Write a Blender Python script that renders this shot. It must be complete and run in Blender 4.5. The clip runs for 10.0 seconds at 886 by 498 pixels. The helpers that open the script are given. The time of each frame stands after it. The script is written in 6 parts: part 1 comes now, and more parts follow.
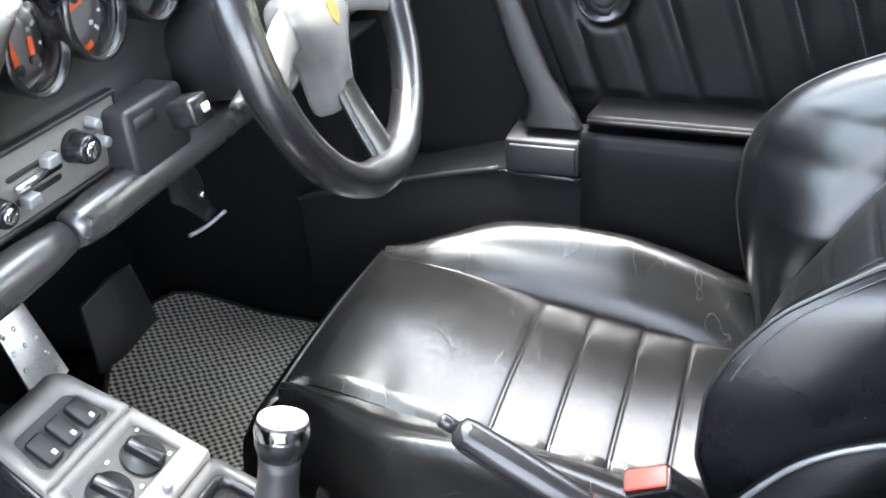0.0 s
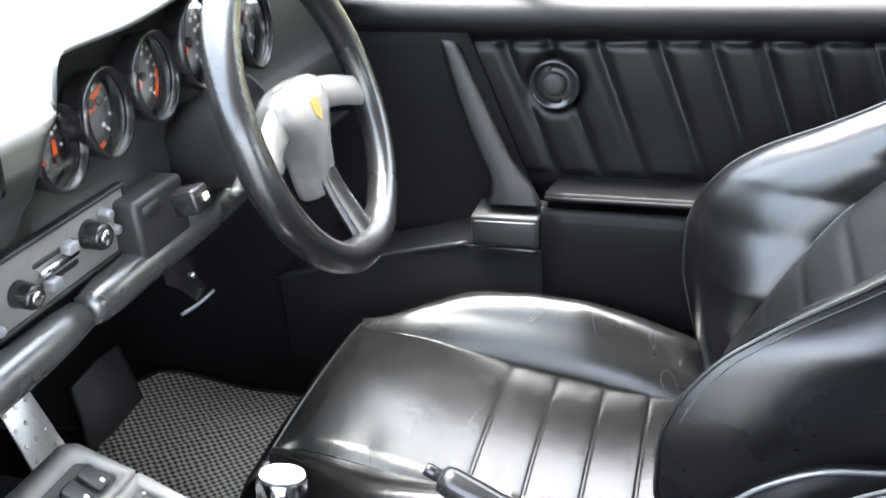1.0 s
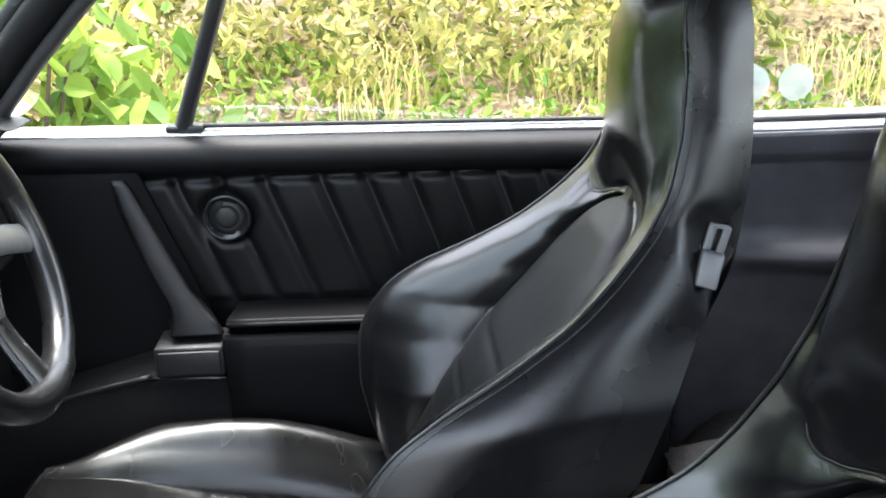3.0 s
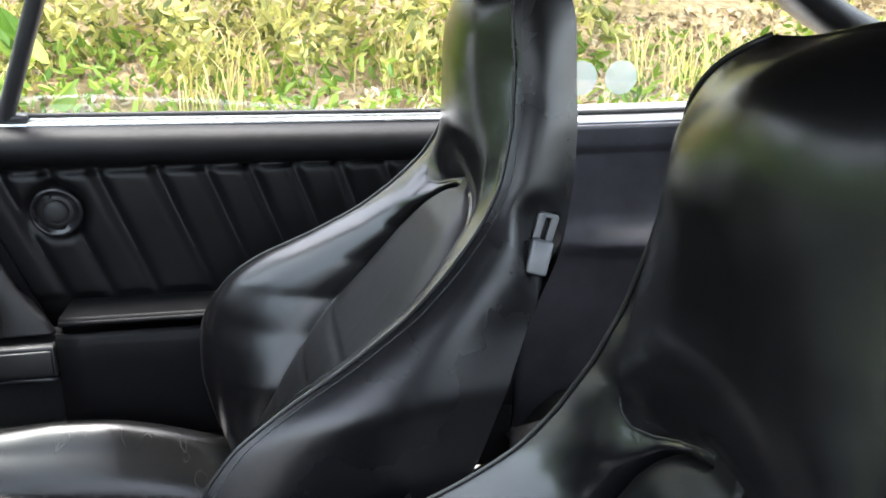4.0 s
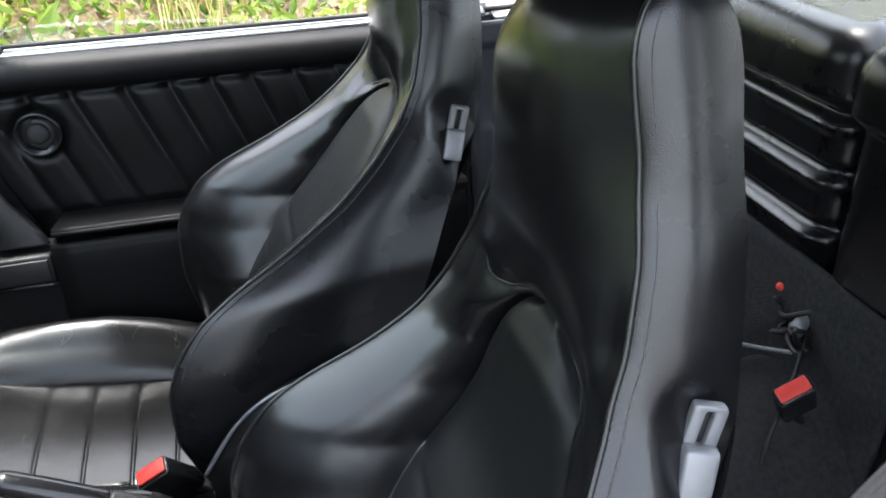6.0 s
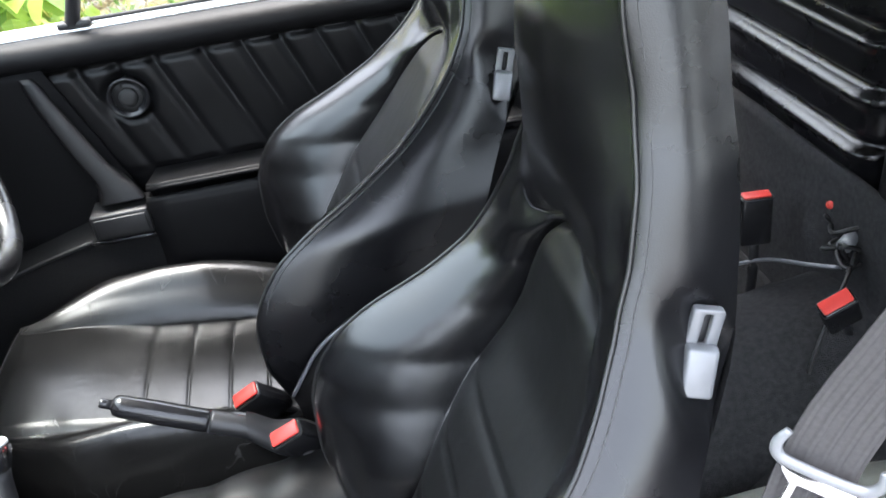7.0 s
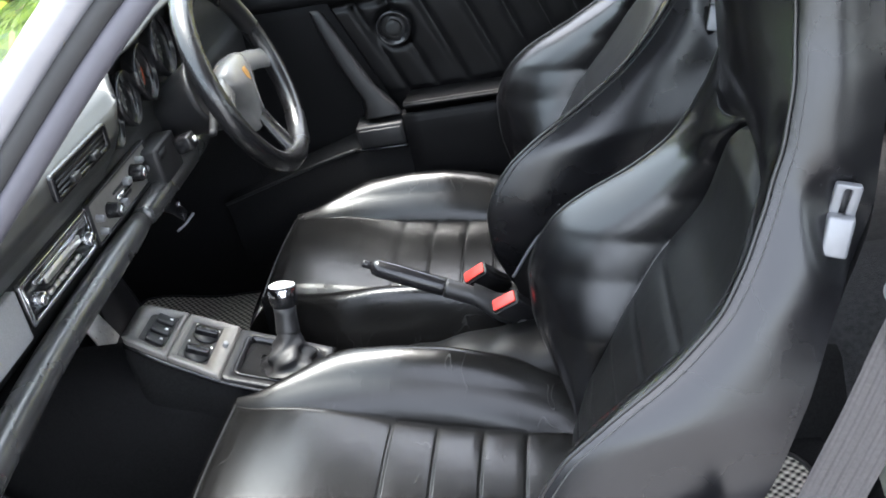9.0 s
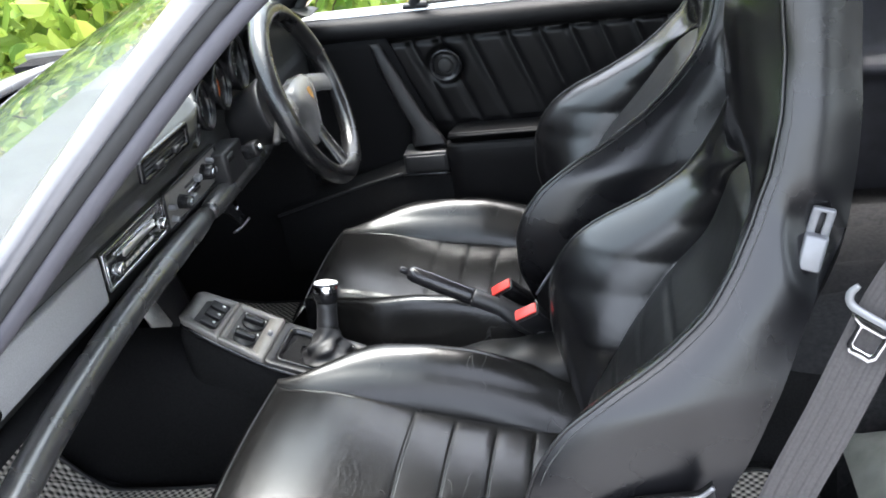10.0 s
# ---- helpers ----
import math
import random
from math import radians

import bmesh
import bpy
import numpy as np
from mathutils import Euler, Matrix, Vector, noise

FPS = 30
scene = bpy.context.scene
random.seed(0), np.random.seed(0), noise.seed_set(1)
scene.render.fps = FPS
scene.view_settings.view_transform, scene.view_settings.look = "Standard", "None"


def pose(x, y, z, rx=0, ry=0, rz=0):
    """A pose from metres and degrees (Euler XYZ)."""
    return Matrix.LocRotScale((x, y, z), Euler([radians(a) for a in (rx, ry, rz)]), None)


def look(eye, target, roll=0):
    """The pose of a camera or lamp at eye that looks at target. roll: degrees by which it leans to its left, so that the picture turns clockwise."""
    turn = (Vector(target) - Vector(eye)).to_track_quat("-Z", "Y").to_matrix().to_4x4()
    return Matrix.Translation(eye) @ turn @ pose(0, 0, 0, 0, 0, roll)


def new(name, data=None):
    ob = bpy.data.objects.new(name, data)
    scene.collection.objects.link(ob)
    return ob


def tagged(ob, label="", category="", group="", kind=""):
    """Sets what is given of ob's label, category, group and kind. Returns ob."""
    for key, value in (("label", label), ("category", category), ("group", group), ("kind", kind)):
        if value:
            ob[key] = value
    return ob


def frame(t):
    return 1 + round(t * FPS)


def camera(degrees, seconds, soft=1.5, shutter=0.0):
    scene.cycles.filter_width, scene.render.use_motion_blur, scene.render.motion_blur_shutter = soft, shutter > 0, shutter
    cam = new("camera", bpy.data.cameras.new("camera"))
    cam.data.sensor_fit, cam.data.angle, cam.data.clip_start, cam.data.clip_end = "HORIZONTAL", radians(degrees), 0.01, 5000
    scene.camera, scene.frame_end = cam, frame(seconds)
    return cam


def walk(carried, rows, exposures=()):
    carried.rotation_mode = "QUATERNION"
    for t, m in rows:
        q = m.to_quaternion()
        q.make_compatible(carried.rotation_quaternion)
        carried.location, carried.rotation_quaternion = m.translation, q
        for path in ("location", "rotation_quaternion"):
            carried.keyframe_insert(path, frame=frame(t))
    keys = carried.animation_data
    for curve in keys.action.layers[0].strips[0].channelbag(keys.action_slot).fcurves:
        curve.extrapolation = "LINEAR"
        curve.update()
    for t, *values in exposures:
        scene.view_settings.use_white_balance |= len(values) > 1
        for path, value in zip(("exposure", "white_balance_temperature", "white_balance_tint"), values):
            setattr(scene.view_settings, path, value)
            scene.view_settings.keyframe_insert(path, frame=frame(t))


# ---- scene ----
cam = camera(52.82, 10.0, 1.7)
PATH = [
    (0, (0.039, -0.487, 1.075), (-0.442, 0.706, 0.304), -4.36),
    (0.5, (0.042, -0.534, 1.097), (-0.444, 0.699, 0.395), -4.73),
    (1, (0.057, -0.573, 1.117), (-0.377, 0.701, 0.454), -4.68),
    (1.5, (0.068, -0.606, 1.143), (-0.253, 0.727, 0.535), -4.78),
    (2, (0.071, -0.639, 1.160), (-0.101, 0.734, 0.581), -3.23),
    (2.5, (0.071, -0.649, 1.160), (0.038, 0.748, 0.614), -2.35),
    (3, (0.082, -0.650, 1.166), (0.159, 0.757, 0.652), -1.32),
    (3.2, (0.086, -0.651, 1.168), (0.212, 0.754, 0.657), -0.76),
    (4.3, (0.096, -0.676, 1.179), (0.475, 0.670, 0.636), 1.30),
    (4.5, (0.100, -0.683, 1.183), (0.504, 0.654, 0.635), 1.00),
    (5, (0.123, -0.719, 1.196), (0.528, 0.612, 0.635), -0.10),
    (5.5, (0.144, -0.766, 1.209), (0.500, 0.535, 0.552), -1.49),
    (5.7, (0.152, -0.788, 1.213), (0.478, 0.512, 0.539), -2.08),
    (6.8, (0.186, -0.889, 1.247), (0.340, 0.399, 0.493), -7.92),
    (7, (0.190, -0.906, 1.254), (0.307, 0.377, 0.486), -9.25),
    (7.5, (0.203, -0.958, 1.270), (0.211, 0.318, 0.482), -12.26),
    (8, (0.211, -1.008, 1.287), (0.110, 0.255, 0.485), -14.23),
    (8.5, (0.204, -1.058, 1.296), (0.006, 0.198, 0.500), -15.68),
    (9, (0.197, -1.139, 1.295), (-0.069, 0.123, 0.529), -13.62),
    (9.5, (0.209, -1.231, 1.306), (-0.102, 0.045, 0.581), -12.16),
    (10, (0.224, -1.289, 1.309), (-0.094, 0.008, 0.625), -9.96),
]
EXPOSURES = [(0, 4.92), (1.0, 4.8), (1.5, 4.55), (2.5, 3.77), (3.2, 3.55), (4.5, 3.48), (5.0, 3.43), (5.5, 3.1), (7, 3.85), (8.0, 3.6), (8.5, 3.6), (9.5, 3.68), (10, 3.45)]
walk(cam, [(t, look(eye, target, roll)) for t, eye, target, roll in PATH], EXPOSURES)

# ---------- light ----------
world = bpy.data.worlds.new("sky")
scene.world = world
world.use_nodes = True
wn = world.node_tree
sky = wn.nodes.new("ShaderNodeTexSky")
sky.sky_type, sky.sun_disc = "NISHITA", False
sky.sun_elevation, sky.sun_rotation = radians(77), radians(-30)
sky.air_density, sky.dust_density, sky.ozone_density = 1.0, 3.0, 1.3
haze = wn.nodes.new("ShaderNodeHueSaturation")
haze.inputs["Saturation"].default_value = 0.45
wn.links.new(sky.outputs["Color"], haze.inputs["Color"])
wn.links.new(haze.outputs["Color"], wn.nodes["Background"].inputs["Color"])
wn.nodes["Background"].inputs["Strength"].default_value = 0.15
sun = new("sun", bpy.data.lights.new("sun", "SUN"))
sun.data.energy, sun.data.angle, sun.data.color = 0.95, radians(20), (1.0, 0.98, 0.95)
sun.matrix_world = look((-1.2, 2.2, 10), (0, 0, 0))


# ---------- materials ----------
def material(name, color, rough=0.5, metal=0.0, vary=0.15, scale=60.0, bump=0.0, bump_scale=400.0, rough_vary=0.08, spec=0.5,
             wear=None, wear_scale=9.0, wear_amount=0.25, coat=0.0, bump_kind="noise", dist=0.001):
    """Principled surface with colour variation at two scales, uneven gloss and fine relief."""
    m = bpy.data.materials.new(name)
    m.use_nodes = True
    n, l = m.node_tree.nodes, m.node_tree.links
    b = n["Principled BSDF"]
    tex = n.new("ShaderNodeTexCoord")
    fine = n.new("ShaderNodeTexNoise")
    fine.inputs["Scale"].default_value, fine.inputs["Detail"].default_value = scale, 4
    big = n.new("ShaderNodeTexNoise")
    big.inputs["Scale"].default_value, big.inputs["Detail"].default_value = wear_scale, 6
    for t in (fine, big):
        l.new(tex.outputs["Object"], t.inputs["Vector"])
    ramp = n.new("ShaderNodeValToRGB")
    ramp.color_ramp.elements[0].position, ramp.color_ramp.elements[1].position = 0.3, 0.7
    ramp.color_ramp.elements[0].color = (*[c * (1 - vary) for c in color], 1)
    ramp.color_ramp.elements[1].color = (*[min(1, c * (1 + vary)) for c in color], 1)
    l.new(fine.outputs["Fac"], ramp.inputs["Fac"])
    mix = n.new("ShaderNodeMixRGB")
    w = wear or [c * (1 + vary) for c in color]
    mix.inputs["Color2"].default_value = (*w, 1)
    amount = n.new("ShaderNodeMapRange")
    amount.inputs["From Min"].default_value, amount.inputs["From Max"].default_value = 0.45, 0.75
    amount.inputs["To Max"].default_value = wear_amount
    l.new(big.outputs["Fac"], amount.inputs["Value"])
    l.new(amount.outputs["Result"], mix.inputs["Fac"])
    l.new(ramp.outputs["Color"], mix.inputs["Color1"])
    l.new(mix.outputs["Color"], b.inputs["Base Color"])
    gloss = n.new("ShaderNodeMapRange")
    gloss.inputs["To Min"].default_value, gloss.inputs["To Max"].default_value = max(0.02, rough - rough_vary), min(1, rough + rough_vary)
    l.new(big.outputs["Fac"], gloss.inputs["Value"])
    l.new(gloss.outputs["Result"], b.inputs["Roughness"])
    b.inputs["Metallic"].default_value = metal
    b.inputs["Specular IOR Level"].default_value = spec
    b.inputs["Coat Weight"].default_value, b.inputs["Coat Roughness"].default_value = coat, 0.08
    if bump:
        if bump_kind == "noise":
            r = n.new("ShaderNodeTexNoise")
            r.inputs["Scale"].default_value, r.inputs["Detail"].default_value = bump_scale, 5
            out = r.outputs["Fac"]
        else:
            r = n.new("ShaderNodeTexVoronoi")
            r.inputs["Scale"].default_value = bump_scale
            out = r.outputs["Distance"]
        l.new(tex.outputs["Object"], r.inputs["Vector"])
        bp = n.new("ShaderNodeBump")
        bp.inputs["Strength"].default_value, bp.inputs["Distance"].default_value = bump, dist
        l.new(out, bp.inputs["Height"])
        l.new(bp.outputs["Normal"], b.inputs["Normal"])
    return m


def leather_material(name, color, rough, wrinkle=0.5, grain=0.15, spec=0.45, even=1.0, scuff=None):
    """Leather: pebble grain, long creases and a worn, uneven gloss."""
    m = material(name, color, rough, vary=0.25, scale=25, rough_vary=0.07, wear=[c * 1.5 for c in color], wear_scale=7, wear_amount=0.3, spec=spec)
    n, l = m.node_tree.nodes, m.node_tree.links
    b = n["Principled BSDF"]
    tex = n["Texture Coordinate"]
    cells = n.new("ShaderNodeTexVoronoi")
    cells.inputs["Scale"].default_value = 900
    l.new(tex.outputs["Object"], cells.inputs["Vector"])
    warp = n.new("ShaderNodeTexNoise")
    warp.inputs["Scale"].default_value, warp.inputs["Detail"].default_value = 7, 3
    l.new(tex.outputs["Object"], warp.inputs["Vector"])
    add = n.new("ShaderNodeMixRGB")
    add.blend_type, add.inputs["Fac"].default_value = "ADD", 0.22
    l.new(tex.outputs["Object"], add.inputs["Color1"])
    l.new(warp.outputs["Color"], add.inputs["Color2"])
    stretch = n.new("ShaderNodeMapping")
    stretch.inputs["Scale"].default_value = (1.0, 0.32, 0.55)
    stretch.inputs["Rotation"].default_value = (0, 0, radians(28))
    l.new(add.outputs["Color"], stretch.inputs["Vector"])
    lines = n.new("ShaderNodeTexVoronoi")
    lines.feature, lines.inputs["Scale"].default_value = "DISTANCE_TO_EDGE", 55
    l.new(stretch.outputs["Vector"], lines.inputs["Vector"])
    crease = n.new("ShaderNodeMapRange")
    crease.interpolation_type, crease.inputs["From Max"].default_value = "SMOOTHSTEP", 0.12
    l.new(lines.outputs["Distance"], crease.inputs["Value"])
    mask = n.new("ShaderNodeTexNoise")
    mask.inputs["Scale"].default_value = 5
    l.new(tex.outputs["Object"], mask.inputs["Vector"])
    fade = n.new("ShaderNodeMapRange")
    fade.inputs["From Min"].default_value, fade.inputs["From Max"].default_value = 0.45, 0.70
    fade.inputs["To Max"].default_value = 0.4 * wrinkle
    l.new(mask.outputs["Fac"], fade.inputs["Value"])
    one = n.new("ShaderNodeBump")
    one.inputs["Distance"].default_value = 0.0006
    l.new(fade.outputs["Result"], one.inputs["Strength"])
    l.new(crease.outputs["Result"], one.inputs["Height"])
    two = n.new("ShaderNodeBump")
    two.inputs["Strength"].default_value, two.inputs["Distance"].default_value = grain, 0.0004
    l.new(cells.outputs["Distance"], two.inputs["Height"])
    l.new(one.outputs["Normal"], two.inputs["Normal"])
    soft = n.new("ShaderNodeTexNoise")
    soft.inputs["Scale"].default_value, soft.inputs["Detail"].default_value = 18, 2
    l.new(tex.outputs["Object"], soft.inputs["Vector"])
    three = n.new("ShaderNodeBump")
    three.inputs["Strength"].default_value, three.inputs["Distance"].default_value = 0.16 * even, 0.006
    l.new(soft.outputs["Fac"], three.inputs["Height"])
    l.new(two.outputs["Normal"], three.inputs["Normal"])
    mid_noise = n.new("ShaderNodeTexNoise")
    mid_noise.inputs["Scale"].default_value, mid_noise.inputs["Detail"].default_value = 70, 5
    l.new(tex.outputs["Object"], mid_noise.inputs["Vector"])
    four = n.new("ShaderNodeBump")
    four.inputs["Strength"].default_value, four.inputs["Distance"].default_value = 0.22 * even, 0.0011
    l.new(mid_noise.outputs["Fac"], four.inputs["Height"])
    l.new(three.outputs["Normal"], four.inputs["Normal"])
    add_soft = n.new("ShaderNodeMixRGB")
    add_soft.blend_type, add_soft.inputs["Fac"].default_value = "ADD", 0.06
    l.new(tex.outputs["Object"], add_soft.inputs["Color1"])
    l.new(warp.outputs["Color"], add_soft.inputs["Color2"])
    breaks = n.new("ShaderNodeTexNoise")
    breaks.inputs["Scale"].default_value, breaks.inputs["Detail"].default_value = 17, 1
    l.new(tex.outputs["Object"], breaks.inputs["Vector"])
    # long hairline scuffs, a little paler than the hide
    lay = n.new("ShaderNodeMapping")
    lay.inputs["Scale"].default_value, lay.inputs["Rotation"].default_value = (1.0, 0.3, 0.6), (0, 0, radians(34))
    l.new(add_soft.outputs["Color"], lay.inputs["Vector"])
    hair = n.new("ShaderNodeTexNoise")
    hair.inputs["Scale"].default_value, hair.inputs["Detail"].default_value = 13, 3
    l.new(lay.outputs["Vector"], hair.inputs["Vector"])
    level = n.new("ShaderNodeMath")
    level.operation, level.inputs[1].default_value = "PINGPONG", 0.06
    l.new(hair.outputs["Fac"], level.inputs[0])
    thin_line = n.new("ShaderNodeMapRange")
    thin_line.inputs["From Max"].default_value, thin_line.inputs["To Min"].default_value, thin_line.inputs["To Max"].default_value = 0.0035, 1.0, 0.0
    l.new(level.outputs[0], thin_line.inputs["Value"])
    where = n.new("ShaderNodeMath")
    where.operation = "MULTIPLY"
    l.new(thin_line.outputs["Result"], where.inputs[0])
    rub = n.new("ShaderNodeMapRange")
    rub.inputs["From Min"].default_value, rub.inputs["From Max"].default_value, rub.inputs["To Max"].default_value = 0.48, 0.66, (1.4 * wrinkle if scuff is None else scuff)
    l.new(breaks.outputs["Fac"], rub.inputs["Value"])
    l.new(rub.outputs["Result"], where.inputs[1])
    pale = n.new("ShaderNodeMixRGB")
    pale.inputs["Color2"].default_value = (*[min(1.0, 12 * c) for c in color], 1)
    l.new(where.outputs[0], pale.inputs["Fac"])
    l.new(b.inputs["Base Color"].links[0].from_socket, pale.inputs["Color1"])
    l.new(pale.outputs["Color"], b.inputs["Base Color"])
    five = n.new("ShaderNodeBump")
    five.inputs["Strength"].default_value, five.inputs["Distance"].default_value = 0.4, 0.0005
    l.new(where.outputs[0], five.inputs["Height"])
    l.new(four.outputs["Normal"], five.inputs["Normal"])
    l.new(five.outputs["Normal"], b.inputs["Normal"])
    return m


def weave_material(name, dark, light):
    """Woven mat: rows of ribs with light and dark threads."""
    m = material(name, dark, 0.9, vary=0.2, scale=200, spec=0.2)
    n, l = m.node_tree.nodes, m.node_tree.links
    b = n["Principled BSDF"]
    tex = n["Texture Coordinate"]
    sway = n.new("ShaderNodeTexNoise")
    sway.inputs["Scale"].default_value, sway.inputs["Detail"].default_value = 45, 3
    l.new(tex.outputs["Object"], sway.inputs["Vector"])
    pull = n.new("ShaderNodeMixRGB")
    pull.blend_type, pull.inputs["Fac"].default_value = "ADD", 0.008
    l.new(tex.outputs["Object"], pull.inputs["Color1"])
    l.new(sway.outputs["Color"], pull.inputs["Color2"])
    sep = n.new("ShaderNodeSeparateXYZ")
    l.new(pull.outputs["Color"], sep.inputs["Vector"])
    waves = []
    for axis, k in (("X", 420.0), ("Y", 470.0)):
        mul = n.new("ShaderNodeMath")
        mul.operation = "MULTIPLY"
        mul.inputs[1].default_value = k
        l.new(sep.outputs[axis], mul.inputs[0])
        sine = n.new("ShaderNodeMath")
        sine.operation = "SINE"
        l.new(mul.outputs[0], sine.inputs[0])
        waves.append(sine)
    prod = n.new("ShaderNodeMath")
    prod.operation = "MULTIPLY"
    l.new(waves[0].outputs[0], prod.inputs[0])
    l.new(waves[1].outputs[0], prod.inputs[1])
    rng = n.new("ShaderNodeMapRange")
    rng.inputs["From Min"].default_value, rng.inputs["From Max"].default_value = -0.75, 0.8
    l.new(prod.outputs[0], rng.inputs["Value"])
    mix = n.new("ShaderNodeMixRGB")
    mix.inputs["Color1"].default_value, mix.inputs["Color2"].default_value = (*dark, 1), (*light, 1)
    l.new(rng.outputs["Result"], mix.inputs["Fac"])
    l.new(mix.outputs["Color"], b.inputs["Base Color"])
    bp = n.new("ShaderNodeBump")
    bp.inputs["Strength"].default_value, bp.inputs["Distance"].default_value = 0.8, 0.002
    l.new(rng.outputs["Result"], bp.inputs["Height"])
    l.new(bp.outputs["Normal"], b.inputs["Normal"])
    return m


def leaf_material(name, a, c, trans=0.35):
    """Foliage: colour differs from leaf to leaf, and light shines through."""
    m = bpy.data.materials.new(name)
    m.use_nodes = True
    n, l = m.node_tree.nodes, m.node_tree.links
    b = n["Principled BSDF"]
    geo = n.new("ShaderNodeNewGeometry")
    ramp = n.new("ShaderNodeValToRGB")
    ramp.color_ramp.elements[0].color, ramp.color_ramp.elements[1].color = (*a, 1), (*c, 1)
    l.new(geo.outputs["Random Per Island"], ramp.inputs["Fac"])
    l.new(ramp.outputs["Color"], b.inputs["Base Color"])
    b.inputs["Roughness"].default_value = 0.5
    t = n.new("ShaderNodeBsdfTranslucent")
    l.new(ramp.outputs["Color"], t.inputs["Color"])
    mix = n.new("ShaderNodeMixShader")
    mix.inputs["Fac"].default_value = trans
    l.new(b.outputs["BSDF"], mix.inputs[1])
    l.new(t.outputs["BSDF"], mix.inputs[2])
    l.new(mix.outputs["Shader"], n["Material Output"].inputs["Surface"])
    return m


def glass_material(name, tint=(0.93, 0.96, 0.95), sheen=0.06):
    """Thin pane: clear with a mirror-like sheen that grows at a slant."""
    m = bpy.data.materials.new(name)
    m.use_nodes = True
    n, l = m.node_tree.nodes, m.node_tree.links
    clear = n.new("ShaderNodeBsdfTransparent")
    clear.inputs["Color"].default_value = (*tint, 1)
    gloss = n.new("ShaderNodeBsdfGlossy")
    gloss.inputs["Roughness"].default_value = 0.02
    facing = n.new("ShaderNodeLayerWeight")
    steep = n.new("ShaderNodeMath")
    steep.operation, steep.inputs[1].default_value = "POWER", 5.0
    fres = n.new("ShaderNodeMapRange")
    fres.inputs["To Min"].default_value, fres.inputs["To Max"].default_value = sheen, 0.95
    l.new(facing.outputs["Facing"], steep.inputs[0])
    l.new(steep.outputs[0], fres.inputs["Value"])
    mix = n.new("ShaderNodeMixShader")
    l.new(fres.outputs["Result"], mix.inputs["Fac"])
    l.new(clear.outputs["BSDF"], mix.inputs[1])
    l.new(gloss.outputs["BSDF"], mix.inputs[2])
    l.new(mix.outputs["Shader"], n["Material Output"].inputs["Surface"])
    return m


LEATHER = leather_material("black_leather", (0.004, 0.004, 0.0045), 0.235, 0.55, 0.12, 0.57, 0.4, 0.12)
SIDE_LEATHER = leather_material("satin_side_leather", (0.005, 0.005, 0.0058), 0.275, 0.2, 0.22, 0.58, 0.35, 0.05)
CUSHION_LEATHER = leather_material("creased_cushion_leather", (0.006, 0.006, 0.006), 0.24, 0.6, 0.12, 0.43, 0.4, 0.35)
LEATHER_FLAT = leather_material("black_leather_panel", (0.0065, 0.0065, 0.0065), 0.44, 0.06, 0.15, 0.22)
# paler than VINYL: light from the doorway is put into this colour
LIT_VINYL = leather_material("lit_quarter_leather", (0.040, 0.040, 0.048), 0.40, 0.0, 0.4, 0.5)
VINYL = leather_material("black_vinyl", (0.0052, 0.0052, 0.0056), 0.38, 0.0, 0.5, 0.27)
ROLL = leather_material("matt_sill_vinyl", (0.0045, 0.0045, 0.005), 0.5, 0.0, 0.4, 0.15)
RAIL_VINYL = leather_material("rail_vinyl", (0.026, 0.026, 0.0265), 0.27, 0.0, 0.12, 0.9, 0.06)
DASH_TOP = leather_material("dash_vinyl", (0.018, 0.0187, 0.018), 0.42, 0.0, 0.3, 0.5, 0.4)
GAITER = leather_material("soft_gaiter_leather", (0.012, 0.012, 0.013), 0.52, 0.08)
PIPING = material("black_piping", (0.012, 0.012, 0.012), 0.3)
RIM_LEATHER = leather_material("rim_leather", (0.008, 0.008, 0.0085), 0.27, 0.0, 0.10, 0.7, 0.15)
THREAD = material("grey_thread", (0.05, 0.05, 0.05), 0.7)
# the black carpet made paler, with the rear's stronger light in its colour
LIT_CARPET = material("lit_rear_carpet", (0.032, 0.032, 0.0335), 0.95, vary=0.3, scale=120, bump=0.9, bump_scale=500, dist=0.004, spec=0.15)
CARPET = material("black_carpet", (0.011, 0.011, 0.0115), 0.95, vary=0.4, scale=300, bump=0.9, bump_scale=700, dist=0.003, spec=0.15)
PLASTIC = material("black_plastic", (0.014, 0.014, 0.015), 0.45, bump=0.2, bump_scale=900, dist=0.0003)
PLASTIC_GLOSS = material("gloss_black_plastic", (0.01, 0.01, 0.011), 0.22)
RUBBER = material("black_rubber", (0.015, 0.015, 0.015), 0.65)
TAUPE = material("satin_grey_trim", (0.155, 0.147, 0.136), 0.36, vary=0.1, bump=0.15, bump_scale=1200, dist=0.0002, wear_amount=0.1)
WELL = material("dark_grey_well", (0.035, 0.034, 0.033), 0.45, vary=0.1, bump=0.15, bump_scale=1200, dist=0.0002)
GREY_PANEL = material("grey_fabric_panel", (0.24, 0.24, 0.245), 0.7, vary=0.12, scale=500, bump=0.3, bump_scale=1500, dist=0.0003)
SATIN = material("satin_grey_metal", (0.22, 0.225, 0.235), 0.42, metal=0.35, vary=0.05, wear_amount=0.1)
MIRROR = material("mirror_glass", (0.9, 0.9, 0.9), 0.03, metal=1.0, vary=0.01, wear_amount=0.02, rough_vary=0.01)
CHROME = material("chrome", (0.82, 0.83, 0.85), 0.1, metal=1.0, vary=0.03, wear_amount=0.05, rough_vary=0.04)
ALUMINIUM = material("brushed_aluminium", (0.62, 0.61, 0.57), 0.4, metal=0.9, vary=0.08, scale=300)
